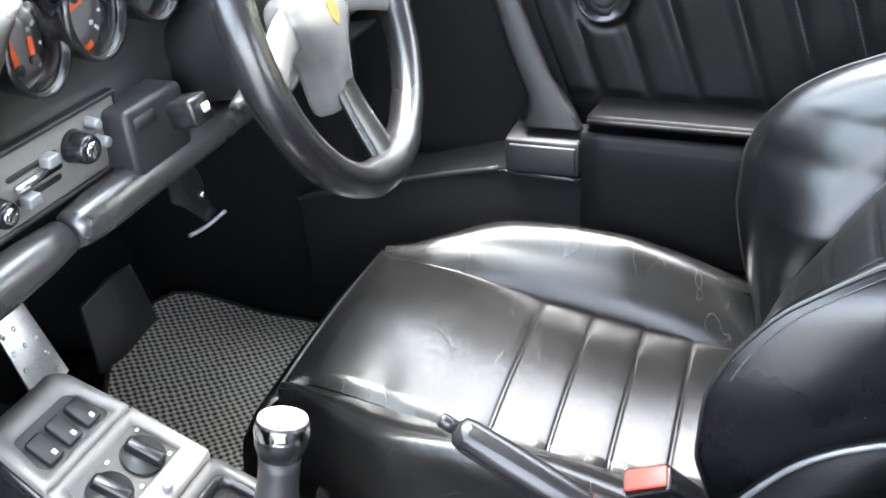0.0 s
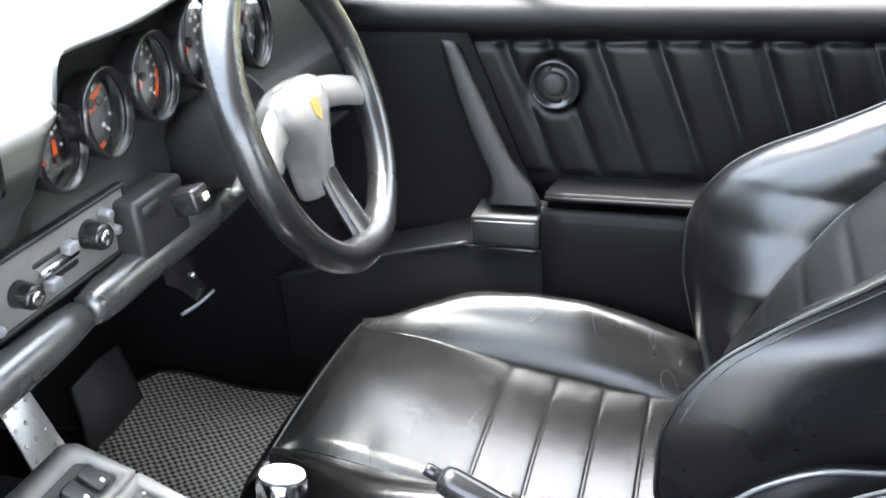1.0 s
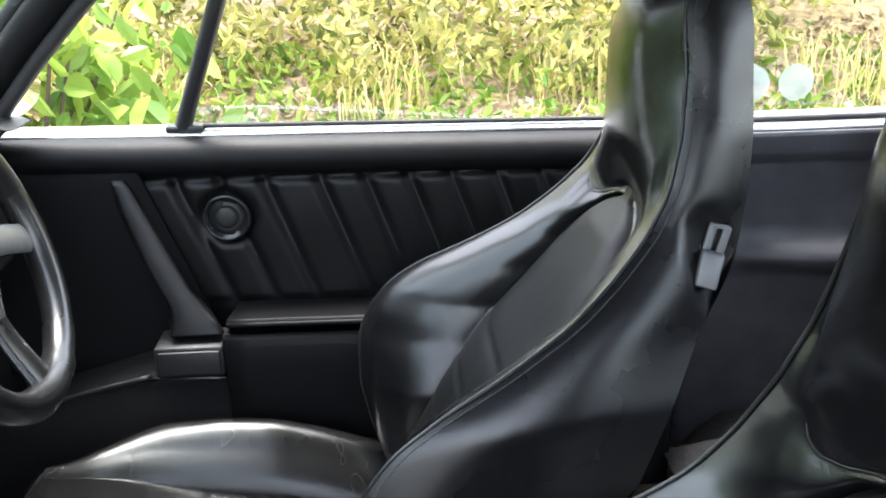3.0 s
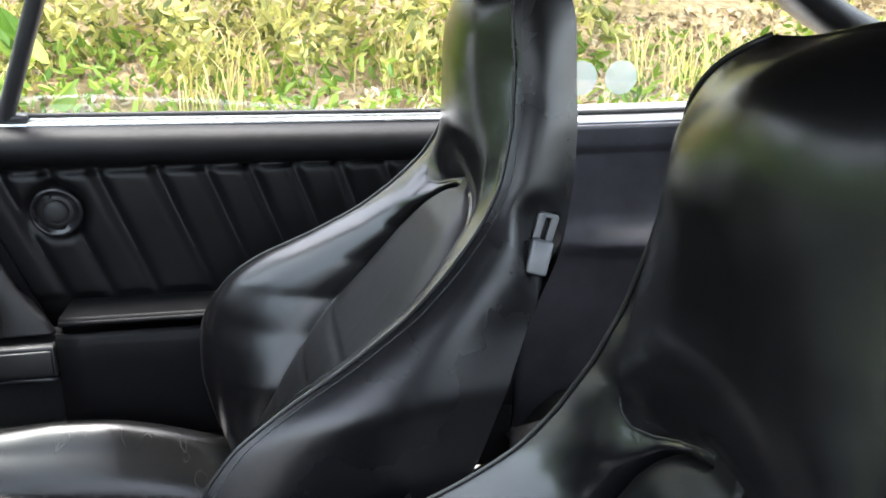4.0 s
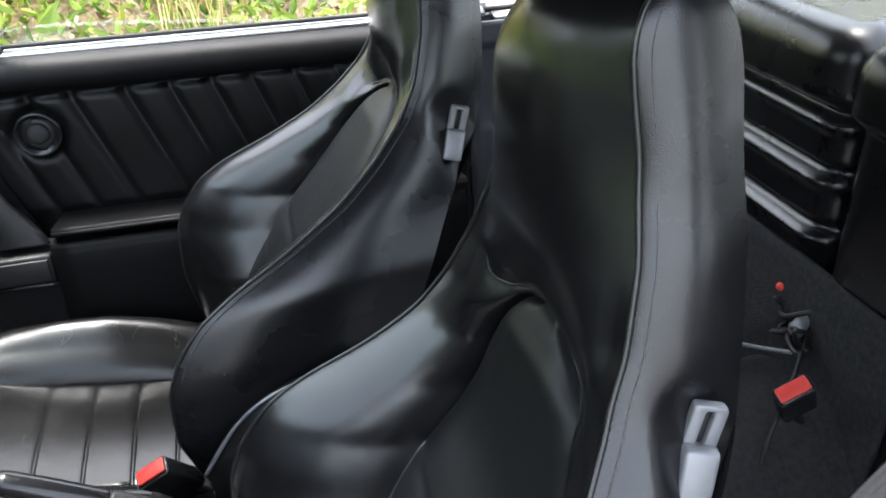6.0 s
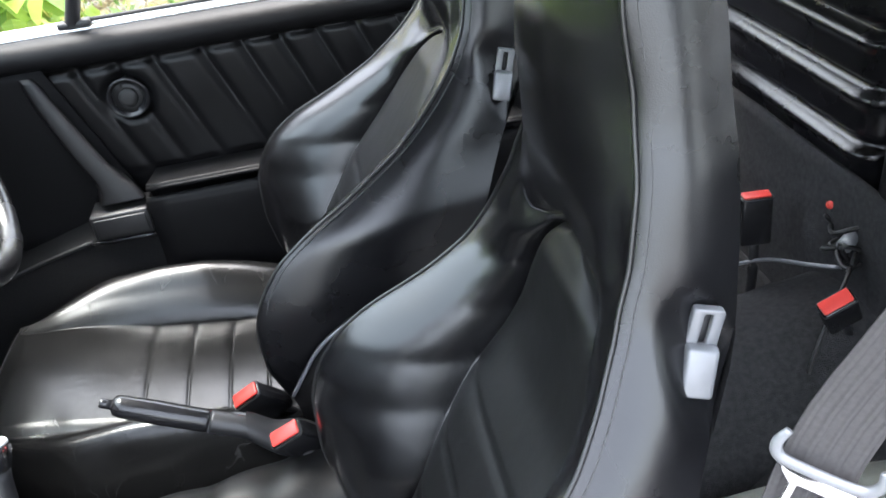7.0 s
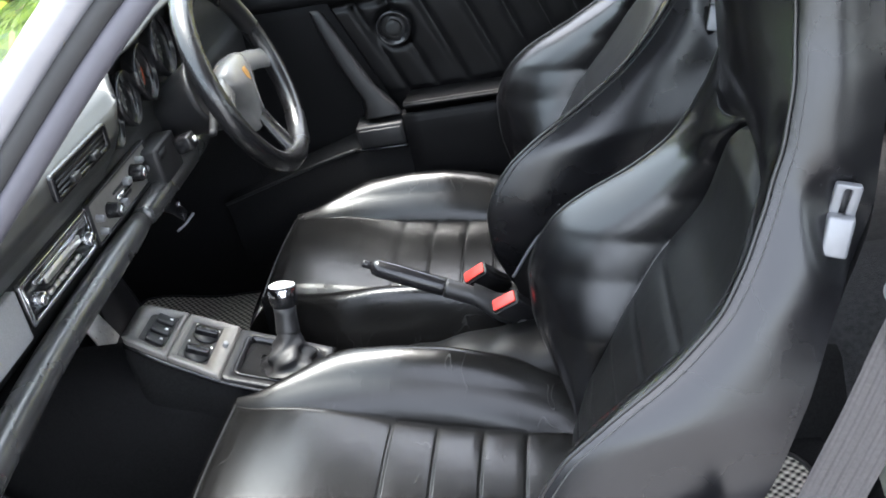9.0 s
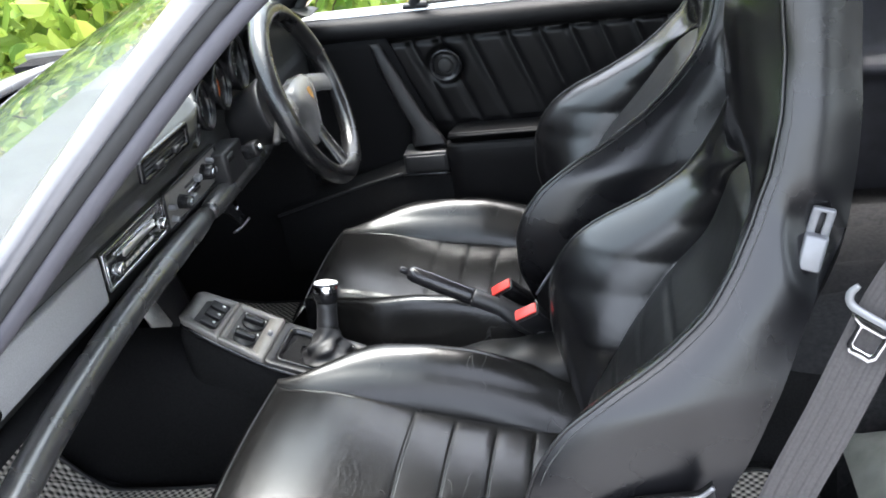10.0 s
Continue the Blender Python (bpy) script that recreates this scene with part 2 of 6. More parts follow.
RED = material("red_button_plastic", (0.62, 0.045, 0.035), 0.4, vary=0.08)
ORANGE = material("orange_needle", (0.9, 0.12, 0.02), 0.5, vary=0.02)
WHITE_INK = material("white_ink", (0.75, 0.75, 0.73), 0.6, vary=0.02)
# glossy black hub greyed: the sky's white reflection is put into the base
HUB_SHEEN = material("sheen_grey_hub", (0.122, 0.12, 0.117), 0.24, spec=0.7, vary=0.08, wear_amount=0.1, bump=0.1, bump_scale=900, dist=0.0002)
CATCH_METAL = material("dull_catch_metal", (0.18, 0.185, 0.196), 0.38, metal=0.4, vary=0.08, wear_amount=0.2)
# dark dials paled: the veil reflected in their glass is put in here
VEILED_DIAL = material("veiled_gauge_face", (0.17, 0.17, 0.173), 0.55, vary=0.05)
# cloth in the door's front recess, its shade put into the near-black colour
SHADED_CLOTH = material("shaded_recess_cloth", (0.0045, 0.0045, 0.005), 0.85, vary=0.2, scale=300, bump=0.2, bump_scale=900, dist=0.0004, spec=0.15)
DIAL = material("dial_black", (0.012, 0.012, 0.013), 0.6, vary=0.05)
WEB = material("grey_webbing", (0.05, 0.0465, 0.046), 0.8, vary=0.15, scale=300, bump=0.2, bump_scale=1400, dist=0.0003)
MAT_WEAVE = weave_material("woven_mat", (0.016, 0.0155, 0.015), (0.54, 0.50, 0.44))
PAINT = material("silver_paint", (0.20, 0.20, 0.215), 0.28, metal=0.5, vary=0.05, coat=0.8, wear_amount=0.05)
SILVER_PAINT = material("silver_mirror_paint", (0.78, 0.78, 0.80), 0.25, metal=0.2, vary=0.03, coat=0.6)
# the silver paint again, darkened: the inner edge's shade is in this colour
SHADED_SILVER = material("shaded_silver_paint", (0.060, 0.058, 0.068), 0.5, metal=0.1, vary=0.06)
HEADLINER = material("dark_headliner", (0.05, 0.05, 0.05), 0.95, bump=0.4, bump_scale=600)
KNOB_CAP = material("brushed_knob_cap", (0.80, 0.80, 0.80), 0.45, metal=0.4, vary=0.05)
BRIGHT_TRIM = material("bright_sill_trim", (0.52, 0.53, 0.55), 0.30, metal=0.85, vary=0.04)
SEAT_BEIGE = leather_material("grey_rear_leather", (0.19, 0.195, 0.17), 0.42, 0.04)
GLASS = glass_material("window_glass")
TINTED_GLASS = glass_material("tinted_windscreen_glass", (0.85, 0.93, 0.92))
LENS = glass_material("gauge_glass", (0.97, 0.97, 0.97), 0.2)
STICKER = material("pale_sticker", (0.80, 0.87, 0.90), 0.6, vary=0.1, scale=40, wear=(0.55, 0.72, 0.85), wear_scale=60, wear_amount=0.7)
sn = STICKER.node_tree
thin = sn.nodes.new("ShaderNodeMixShader")
thin.inputs["Fac"].default_value = 0.68
clear = sn.nodes.new("ShaderNodeBsdfTransparent")
sn.links.new(sn.nodes["Principled BSDF"].outputs["BSDF"], thin.inputs[1])
sn.links.new(clear.outputs["BSDF"], thin.inputs[2])
sn.links.new(thin.outputs["Shader"], sn.nodes["Material Output"].inputs["Surface"])
GOLD = material("gold_enamel", (0.42, 0.22, 0.06), 0.35, metal=0.4)
WIRE = material("wire_black", (0.012, 0.012, 0.012), 0.5)
CONCRETE = material("pale_concrete", (0.20, 0.20, 0.205), 0.9, vary=0.2, scale=90, bump=0.5, bump_scale=150, dist=0.003, wear=(0.16, 0.158, 0.155), wear_scale=1.5, wear_amount=0.6)
SOIL = material("earth_bank", (0.44, 0.32, 0.20), 0.95, vary=0.5, scale=22, bump=0.8, bump_scale=20, dist=0.05, wear=(0.20, 0.19, 0.07), wear_scale=2, wear_amount=0.6)
LEAF = leaf_material("hedge_leaf", (0.085, 0.11, 0.026), (0.66, 0.62, 0.22), 0.4)
LEAF_LIGHT = leaf_material("broad_leaf", (0.09, 0.19, 0.025), (0.40, 0.52, 0.10))
GRASS = leaf_material("dry_grass", (0.52, 0.46, 0.15), (0.88, 0.76, 0.40), 0.3)
LITTER = leaf_material("dry_litter", (0.22, 0.15, 0.09), (0.70, 0.62, 0.46), 0.1)
BARK = material("bark", (0.09, 0.07, 0.05), 0.9, bump=0.6, bump_scale=60, dist=0.004)

# ---------- mesh helpers ----------
ORIGIN = {}


def smooth_all(bm, flag=True):
    for f in bm.faces:
        f.smooth = flag


def link(name, bm, mat, parent=None, label="", shade=True, bevel=0.0, segments=2, thick=0.0):
    """One mesh object from a bmesh whose coordinates are in the world."""
    bm.normal_update()
    bmesh.ops.recalc_face_normals(bm, faces=bm.faces)
    if shade:
        smooth_all(bm)
    at = ORIGIN.get(parent, Vector((0, 0, 0)))
    bm.transform(Matrix.Translation(-at))
    me = bpy.data.meshes.new(name)
    bm.to_mesh(me)
    bm.free()
    me.materials.append(mat)
    ob = new(name, me)
    if parent is not None:
        ob.parent = parent
        ORIGIN[ob] = at
    else:
        ORIGIN[ob] = Vector((0, 0, 0))
    if thick:
        s = ob.modifiers.new("shell", "SOLIDIFY")
        s.thickness, s.offset = thick, 0
    if bevel:
        b = ob.modifiers.new("edge", "BEVEL")
        b.width, b.segments, b.limit_method, b.angle_limit = bevel, segments, "ANGLE", radians(40)
        b.harden_normals = False
    if label:
        tagged(ob, label)
    return ob


def part(name, bm, mat, parent, label="", **k):
    return link(name, bm, mat, parent, label, **k)


def thing(name, at, label, category, group="", kind=""):
    ob = new(name)
    ob.location = at
    ob.empty_display_size = 0.05
    ORIGIN[ob] = Vector(at)
    return tagged(ob, label, category, group, kind)


def structure(name, bm, mat, label, category="", **k):
    ob = link(name, bm, mat, None, "", **k)
    return tagged(ob, label, category or name.split("_")[0], "", "structure")


def surface(fn, nu, nv, closed_v=False):
    """Grid of points fn(u, v), u and v from 0 to 1."""
    bm = bmesh.new()
    rows = []
    for i in range(nu + 1):
        rows.append([bm.verts.new(fn(i / nu, j / nv)) for j in range(nv if closed_v else nv + 1)])
    m = len(rows[0])
    for i in range(nu):
        for j in range(m if closed_v else m - 1):
            bm.faces.new((rows[i][j], rows[i][(j + 1) % m], rows[i + 1][(j + 1) % m], rows[i + 1][j]))
    return bm


def loft(sections, caps=True):
    """Skin over closed loops of equal length."""
    bm = bmesh.new()
    rows = [[bm.verts.new(p) for p in s] for s in sections]
    m = len(rows[0])
    for a, b in zip(rows, rows[1:]):
        for j in range(m):
            bm.faces.new((a[j], a[(j + 1) % m], b[(j + 1) % m], b[j]))
    if caps:
        bm.faces.new(rows[0][::-1])
        bm.faces.new(rows[-1])
    return bm


def box(x0, x1, y0, y1, z0, z1, bm=None, m=None):
    bm = bm or bmesh.new()
    vs = [Vector((x, y, z)) for x in (x0, x1) for y in (y0, y1) for z in (z0, z1)]
    v = [bm.verts.new(m @ p if m else p) for p in vs]
    for a, b, c, d in ((0, 1, 3, 2), (4, 6, 7, 5), (0, 4, 5, 1), (2, 3, 7, 6), (0, 2, 6, 4), (1, 5, 7, 3)):
        bm.faces.new((v[a], v[b], v[c], v[d]))
    return bm


def spline(points, n=24):
    """Points along a smooth curve through the given ones."""
    p = [Vector(q) for q in points]
    if len(p) == 2:
        return [p[0].lerp(p[1], i / n) for i in range(n + 1)]
    ext = [2 * p[0] - p[1]] + p + [2 * p[-1] - p[-2]]
    out = []
    per = max(2, n // (len(p) - 1))
    for i in range(len(p) - 1):
        a, b, c, d = ext[i:i + 4]
        for k in range(per):
            t = k / per
            out.append(0.5 * (2 * b + (c - a) * t + (2 * a - 5 * b + 4 * c - d) * t * t + (3 * b - a - 3 * c + d) * t ** 3))
    out.append(p[-1])
    return out


def tube(points, radius, sides=12, n=24, up=(0, 0, 1), flat=1.0, raw=False, taper=None):
    """Tube along a smooth curve; flat squeezes it across its up direction."""
    path = [Vector(q) for q in points] if raw else spline(points, n)
    sections = []
    side = None
    for i, c in enumerate(path):
        d = (path[min(i + 1, len(path) - 1)] - path[max(i - 1, 0)]).normalized()
        u = Vector(up)
        s = d.cross(u)
        if s.length < 1e-3:
            s = d.cross(Vector((1, 0, 0)))
        s.normalize()
        u = s.cross(d).normalized()
        f = i / max(1, len(path) - 1)
        r = radius * (taper(f) if taper else 1.0)
        sections.append([c + r * math.cos(a) * s + r * flat * math.sin(a) * u for a in [2 * math.pi * k / sides for k in range(sides)]])
    return loft(sections)


def lathe(profile, m, sides=32, caps=True):
    """Turned body: profile of (radius, height), standing on the pose m."""
    secs = []
    for r, h in profile:
        secs.append([m @ Vector((r * math.cos(a), r * math.sin(a), h)) for a in [2 * math.pi * k / sides for k in range(sides)]])
    return loft(secs, caps)


def prism(outline, m, depth, bm=None):
    """Flat outline in the pose's own x and y, pushed out along its z."""
    bm = bm or bmesh.new()
    a = [bm.verts.new(m @ Vector((x, y, 0))) for x, y in outline]
    b = [bm.verts.new(m @ Vector((x, y, depth))) for x, y in outline]
    n = len(a)
    bm.faces.new(a[::-1])
    bm.faces.new(b)
    for i in range(n):
        bm.faces.new((a[i], a[(i + 1) % n], b[(i + 1) % n], b[i]))
    return bm


def rounded(w, h, r, k=5):
    """Outline of a rectangle with round corners, centred."""
    pts = []
    for cx, cy, a0 in ((w / 2 - r, h / 2 - r, 0), (-w / 2 + r, h / 2 - r, 90), (-w / 2 + r, -h / 2 + r, 180), (w / 2 - r, -h / 2 + r, 270)):
        for i in range(k + 1):
            a = radians(a0 + 90 * i / k)
            pts.append((cx + r * math.cos(a), cy + r * math.sin(a)))
    return pts


def ring(outer, inner, m, depth):
    """Frame between two outlines of equal length."""
    bm = bmesh.new()
    n = len(outer)
    loops = [[bm.verts.new(m @ Vector((x, y, z))) for x, y in o] for o, z in ((outer, 0), (outer, depth), (inner, depth), (inner, 0))]
    for a, b in zip(loops, loops[1:] + loops[:1]):
        for i in range(n):
            bm.faces.new((a[i], a[(i + 1) % n], b[(i + 1) % n], b[i]))
    return bm


def table(points, sigma=0.012):
    """Smooth function through a table of (z, value)."""
    zs = np.linspace(points[0][0], points[-1][0], 400)
    v = np.interp(zs, [p[0] for p in points], [p[1] for p in points])
    k = np.exp(-0.5 * (np.arange(-60, 61) * (zs[1] - zs[0]) / sigma) ** 2)
    k /= k.sum()
    v = np.convolve(np.concatenate([np.full(60, v[0]) + (v[0] - v[60:0:-1]), v, np.full(60, v[-1]) + (v[-1] - v[-2:-62:-1])]), k, "valid")
    return lambda z: float(np.interp(z, zs, v))


def step(a, b, x):
    t = min(1.0, max(0.0, (x - a) / (b - a)))
    return t * t * (3 - 2 * t)


def groove(x, at, width, depth):
    return depth * math.exp(-((x - at) / width) ** 2)

# ---------- the car's shell ----------
# x points to the car's tail, y to its driver's side (right), z up
def slab(profile, y0, y1, m=None):
    """Profile of (x, z) carried from y0 to y1."""
    return loft([[(x, y, z) for x, z in profile] for y in (y0, y1)])


# floor pan with two footwells and the tunnel between
structure("floor", loft([[(x, -0.70, 0.10), (x, 0.74, 0.10), (x, 0.74, 0.15), (x, -0.70, 0.15)] for x in (-1.3, 0.6)]), CARPET, "black carpeted floor of the car", shade=False)


def tunnel_section(x):
    top = 0.40 + 0.10 * step(-0.15, -0.55, x) if x < -0.15 else 0.40
    w = 0.085
    return [(x, -0.04 - w - 0.05, 0.14), (x, -0.04 - w, top - 0.06), (x, -0.04 - w + 0.03, top - 0.008), (x, -0.04, top),
            (x, -0.04 + w - 0.03, top - 0.008), (x, -0.04 + w, top - 0.06), (x, -0.04 + w + 0.05, 0.14)]


structure("floor_tunnel", loft([tunnel_section(-1.2 + i * 0.09) for i in range(20)]), CARPET, "black carpeted transmission tunnel between the seats", "tunnel")
structure("wall_firewall", surface(lambda u, v: (-1.02 - 0.22 * math.sin(u * 1.5), -0.72 + 1.48 * v, 0.14 + 0.70 * u), 10, 8), CARPET, "black carpeted bulkhead ahead of the footwells", "wall", thick=0.02)
structure("wall_kick_left", box(-1.25, -0.56, -0.74, -0.70, 0.1, 0.86), CARPET, "black carpeted side of the passenger footwell", "wall", shade=False)
structure("wall_kick_right", box(-1.25, -0.56, 0.66, 0.74, 0.1, 0.86), CARPET, "black carpeted side of the driver footwell", "wall", shade=False)
structure("sill_left", slab([(-0.72, 0.12), (0.62, 0.12), (0.62, 0.30), (0.55, 0.33), (-0.62, 0.33), (-0.72, 0.36)], -0.78, -0.66), PAINT, "silver painted door sill of the open doorway", "sill", bevel=0.02)
# outer skin, ahead and behind, closing the body
structure("body_nose", surface(lambda u, v: (-2.1 + 1.14 * u, -0.80 + 1.6 * v, (0.60 + 0.30 * u ** 0.6) * (1 - 0.16 * abs(2 * v - 1) ** 4) + 0.02), 16, 24), PAINT, "silver painted front bonnet and wings", "bonnet", thick=0.02)
structure("body_side_right", surface(lambda u, v: (-1.3 + 3.4 * u, 0.79 + 0.05 * math.sin(math.pi * v), 0.25 + 0.61 * v), 10, 6), PAINT, "silver painted right flank of the car", "flank", thick=0.01)
structure("body_flank_rear_left", surface(lambda u, v: (0.62 + 1.5 * u, -0.79 - 0.05 * math.sin(math.pi * v), 0.25 + 0.61 * v), 6, 6), PAINT, "silver painted left rear wing of the car", "flank", thick=0.01)


# pillars, roof and glass
def pillar(name, pts, r, mat, label, flat=0.6, up=(0, 0, 1)):
    return structure(name, tube(pts, r, 16, 24, up, flat), mat, label, "pillar")


def roof_point(u, v):
    x = -0.12 + 1.0 * u
    y = 0.03 + (v - 0.5) * (1.16 - 0.06 * u)
    k = abs(2 * v - 1)
    return (x, y, 1.285 - 0.05 * (2 * u - 0.6) ** 2 - 0.035 * k ** 3)


structure("ceiling", surface(roof_point, 16, 20), HEADLINER, "dark cloth headliner under the roof", "ceiling", thick=0.012)
structure("roof", surface(lambda u, v: tuple(Vector(roof_point(u, v)) + Vector((0, 0, 0.025))), 16, 20), PAINT, "silver painted roof panel", "roof", thick=0.006)
APL = [(-0.56, -0.70, 0.80), (-0.40, -0.675, 0.93), (-0.25, -0.63, 1.07), (-0.10, -0.575, 1.20), (0.0, -0.545, 1.25)]
APR = [(-0.655, 0.745, 0.80), (-0.560, 0.730, 0.90), (-0.428, 0.70, 1.04), (-0.275, 0.65, 1.165), (-0.06, 0.61, 1.245)]
pillar("pillar_a_left", APL, 0.0145, PAINT, "glossy silver painted windscreen pillar by the open doorway", 1.0)
structure("trim_pillar_seal", tube([(x + 0.0110, y, z - 0.0150) for x, y, z in APL], 0.0095, 12, 24), RUBBER, "black rubber door seal along the windscreen pillar", "trim")
pillar("pillar_a_left_edge", [(x + 0.0195, y + 0.002, z - 0.0270) for x, y, z in APL[:-1]] + [(0.02, -0.54, 1.225)], 0.0095, SHADED_SILVER, "silver painted inner edge of the windscreen pillar", 1.0)
structure("wall_post_right", box(0.556, 0.63, 0.735, 0.785, 0.12, 0.848), LIT_VINYL, "black trimmed lower door post on the driver side", "wall", shade=False)
pillar("pillar_a_right", APR, 0.031, ROLL, "black trimmed windscreen pillar on the driver side", 0.9)
structure("trim_pillar_seal_right", tube([(x + 0.024, y - 0.004, z - 0.022) for x, y, z in APR], 0.013, 12, 24), RUBBER, "black rubber seal along the driver side pillar", "trim")
structure("trim_pillar_edge_right", tube([(x - 0.026, y + 0.004, z + 0.024) for x, y, z in APR], 0.012, 12, 24), RUBBER, "black rubber windscreen edge on the driver side", "trim")
pillar("rail_left", [(-0.02, -0.545, 1.247), (0.3, -0.54, 1.257), (0.62, -0.545, 1.235), (0.85, -0.56, 1.15)], 0.022, PAINT, "silver painted roof rail above the open doorway")
pillar("rail_right", [(-0.06, 0.61, 1.245), (0.3, 0.605, 1.255), (0.62, 0.605, 1.235), (0.85, 0.62, 1.15)], 0.026, VINYL, "black roof rail above the driver door")
pillar("pillar_b_left", [(0.62, -0.72, 0.30), (0.62, -0.735, 0.60), (0.64, -0.70, 0.86), (0.62, -0.60, 1.08), (0.60, -0.55, 1.235)], 0.045, PAINT, "silver painted door pillar behind the passenger doorway")
pillar("pillar_b_right", [(0.55, 0.745, 0.86), (0.575, 0.70, 1.02), (0.60, 0.61, 1.24)], 0.014, PLASTIC, "slim black post behind the driver window")
for s, nm in ((-1, "left"), (1, "right")):
    y = lambda a: 0.03 + s * a
    pillar("pillar_c_" + nm, [(1.42, y(0.62), 0.88), (1.18, y(0.60), 0.965), (0.98, y(0.585), 1.05), (0.80, y(0.57), 1.19)], 0.058, VINYL, "black trimmed rear pillar beside the back window", 0.5)
pillar("header_front", [(-0.10, -0.58, 1.175), (-0.17, -0.3, 1.222), (-0.18, 0.03, 1.232), (-0.17, 0.36, 1.222), (-0.10, 0.64, 1.175)], 0.022, VINYL, "black windscreen header rail")
pillar("header_rear", [(0.86, -0.56, 1.13), (0.83, -0.3, 1.18), (0.82, 0.03, 1.19), (0.83, 0.36, 1.18), (0.86, 0.62, 1.13)], 0.025, VINYL, "black header rail above the back window")


def pane(name, corners, label):
    a, b, c, d = [Vector(q) for q in corners]
    bm = surface(lambda u, v: tuple((a.lerp(b, u)).lerp(d.lerp(c, u), v)), 6, 6)
    ob = structure(name, bm, GLASS, label, "window")
    ob.visible_shadow = False
    return ob


def screen_point(u, v):
    base, top = Vector((-0.66 - 0.22 * (1 - (2 * v - 1) ** 2), 0.02 + (v - 0.5) * 1.40, 0.90)), Vector((-0.12 - 0.06 * (1 - (2 * v - 1) ** 2), 0.03 + (v - 0.5) * 1.18, 1.19 + 0.04 * (1 - (2 * v - 1) ** 2)))
    return tuple(base.lerp(top, u) - Vector((0.045 * v, 0, 0)))


ob = structure("window_windscreen", surface(screen_point, 10, 20), TINTED_GLASS, "curved windscreen of faintly green glass", "window")
ob.visible_shadow = False
ob = structure("window_driver", surface(lambda u, v: (-0.222 + 0.75 * u, 0.757, 0.62 + (0.285 - 0.075 * max(0.0, u - 0.12) ** 1.3) * v), 24, 4), GLASS, "clear driver window wound down, its edge just above the sill", "window", thick=0.004)
ob.visible_shadow = False
pane("window_vent", [(-0.50, 0.755, 0.89), (-0.24, 0.755, 0.885), (-0.10, 0.64, 1.2), (-0.12, 0.64, 1.2)], "small clear front quarter light")
pane("window_rear_quarter", [(0.58, 0.755, 0.875), (1.35, 0.735, 0.88), (0.84, 0.63, 1.15), (0.62, 0.63, 1.19)], "fixed clear rear side window")
pane("window_rear_quarter_left", [(0.68, -0.70, 0.875), (1.35, -0.68, 0.88), (0.84, -0.57, 1.15), (0.66, -0.57, 1.19)], "fixed clear rear side window behind the doorway")
pane("window_back", [(0.88, -0.53, 1.15), (1.48, -0.62, 0.90), (1.48, 0.68, 0.90), (0.88, 0.59, 1.15)], "sloping clear back window")
pillar("post_quarter_light", [(-0.248, 0.752, 0.866), (-0.168, 0.70, 1.055), (-0.105, 0.645, 1.2)], 0.013, PLASTIC, "slim black post between quarter light and window", 1.0)
structure("trim_post_foot", box(-0.270, -0.212, 0.738, 0.765, 0.868, 0.880), PLASTIC, "black foot of the quarter light post on the sill", "trim", bevel=0.004)
structure("trim_window_seal", tube([(-0.24, 0.755, 0.876), (0.15, 0.755, 0.870), (0.55, 0.755, 0.864)], 0.004, 8, 12), RUBBER, "black rubber seal along the driver window", "trim")
structure("trim_sill_right", surface(lambda u, v: (-0.52 + 1.12 * u, 0.735 + 0.046 * v, 0.868 - 0.016 * u + 0.007 * v), 16, 6), BRIGHT_TRIM, "bright metal strip on the driver door sill", "trim", thick=0.006)
structure("trim_sill_quarter", surface(lambda u, v: (0.612 + 0.75 * u, 0.712 + 0.060 * v, 0.846 + 0.012 * v), 12, 6), BRIGHT_TRIM, "bright metal strip below the rear side window", "trim", thick=0.006)
structure("trim_seal_quarter", tube([(0.60, 0.742, 0.857), (0.95, 0.742, 0.858), (1.35, 0.738, 0.860)], 0.0055, 8, 12), RUBBER, "black rubber seal below the rear side window", "trim")

for sx in (0.655, 0.727):
    st = thing("sticker", (sx, 0.742, 0.917), "round pale blue and white sticker on the rear side window", "sticker", "window stickers")
    part("disc", lathe([(0.029, 0), (0.029, 0.0006), (0.0005, 0.0006)], Matrix(((1, 0, 0, sx), (0, 0, -1, 0.738), (0, 1, 0, 0.917), (0, 0, 0, 1))), 28), STICKER, st, shade=False)

# ---------- seats ----------
XW = table([(0.40, 0.06), (0.47, 0.035), (0.53, 0.02), (0.60, 0.022), (0.64, 0.038), (0.68, 0.07), (0.71, 0.115), (0.74, 0.18), (0.78, 0.251), (0.82, 0.300), (0.86, 0.338), (0.90, 0.361), (0.96, 0.376), (1.02, 0.382), (1.05, 0.380), (1.08, 0.379), (1.098, 0.383), (1.112, 0.391), (1.120, 0.401), (1.126, 0.411)], 0.008)
XC = table([(0.40, 0.06), (0.50, 0.095), (0.583, 0.145), (0.65, 0.195), (0.72, 0.258), (0.80, 0.321), (0.835, 0.345), (0.852, 0.352), (0.866, 0.342), (0.88, 0.337), (0.95, 0.338), (1.02, 0.336), (1.06, 0.339), (1.085, 0.344), (1.10, 0.351), (1.11, 0.360), (1.118, 0.373), (1.123, 0.388), (1.126, 0.405)], 0.008)
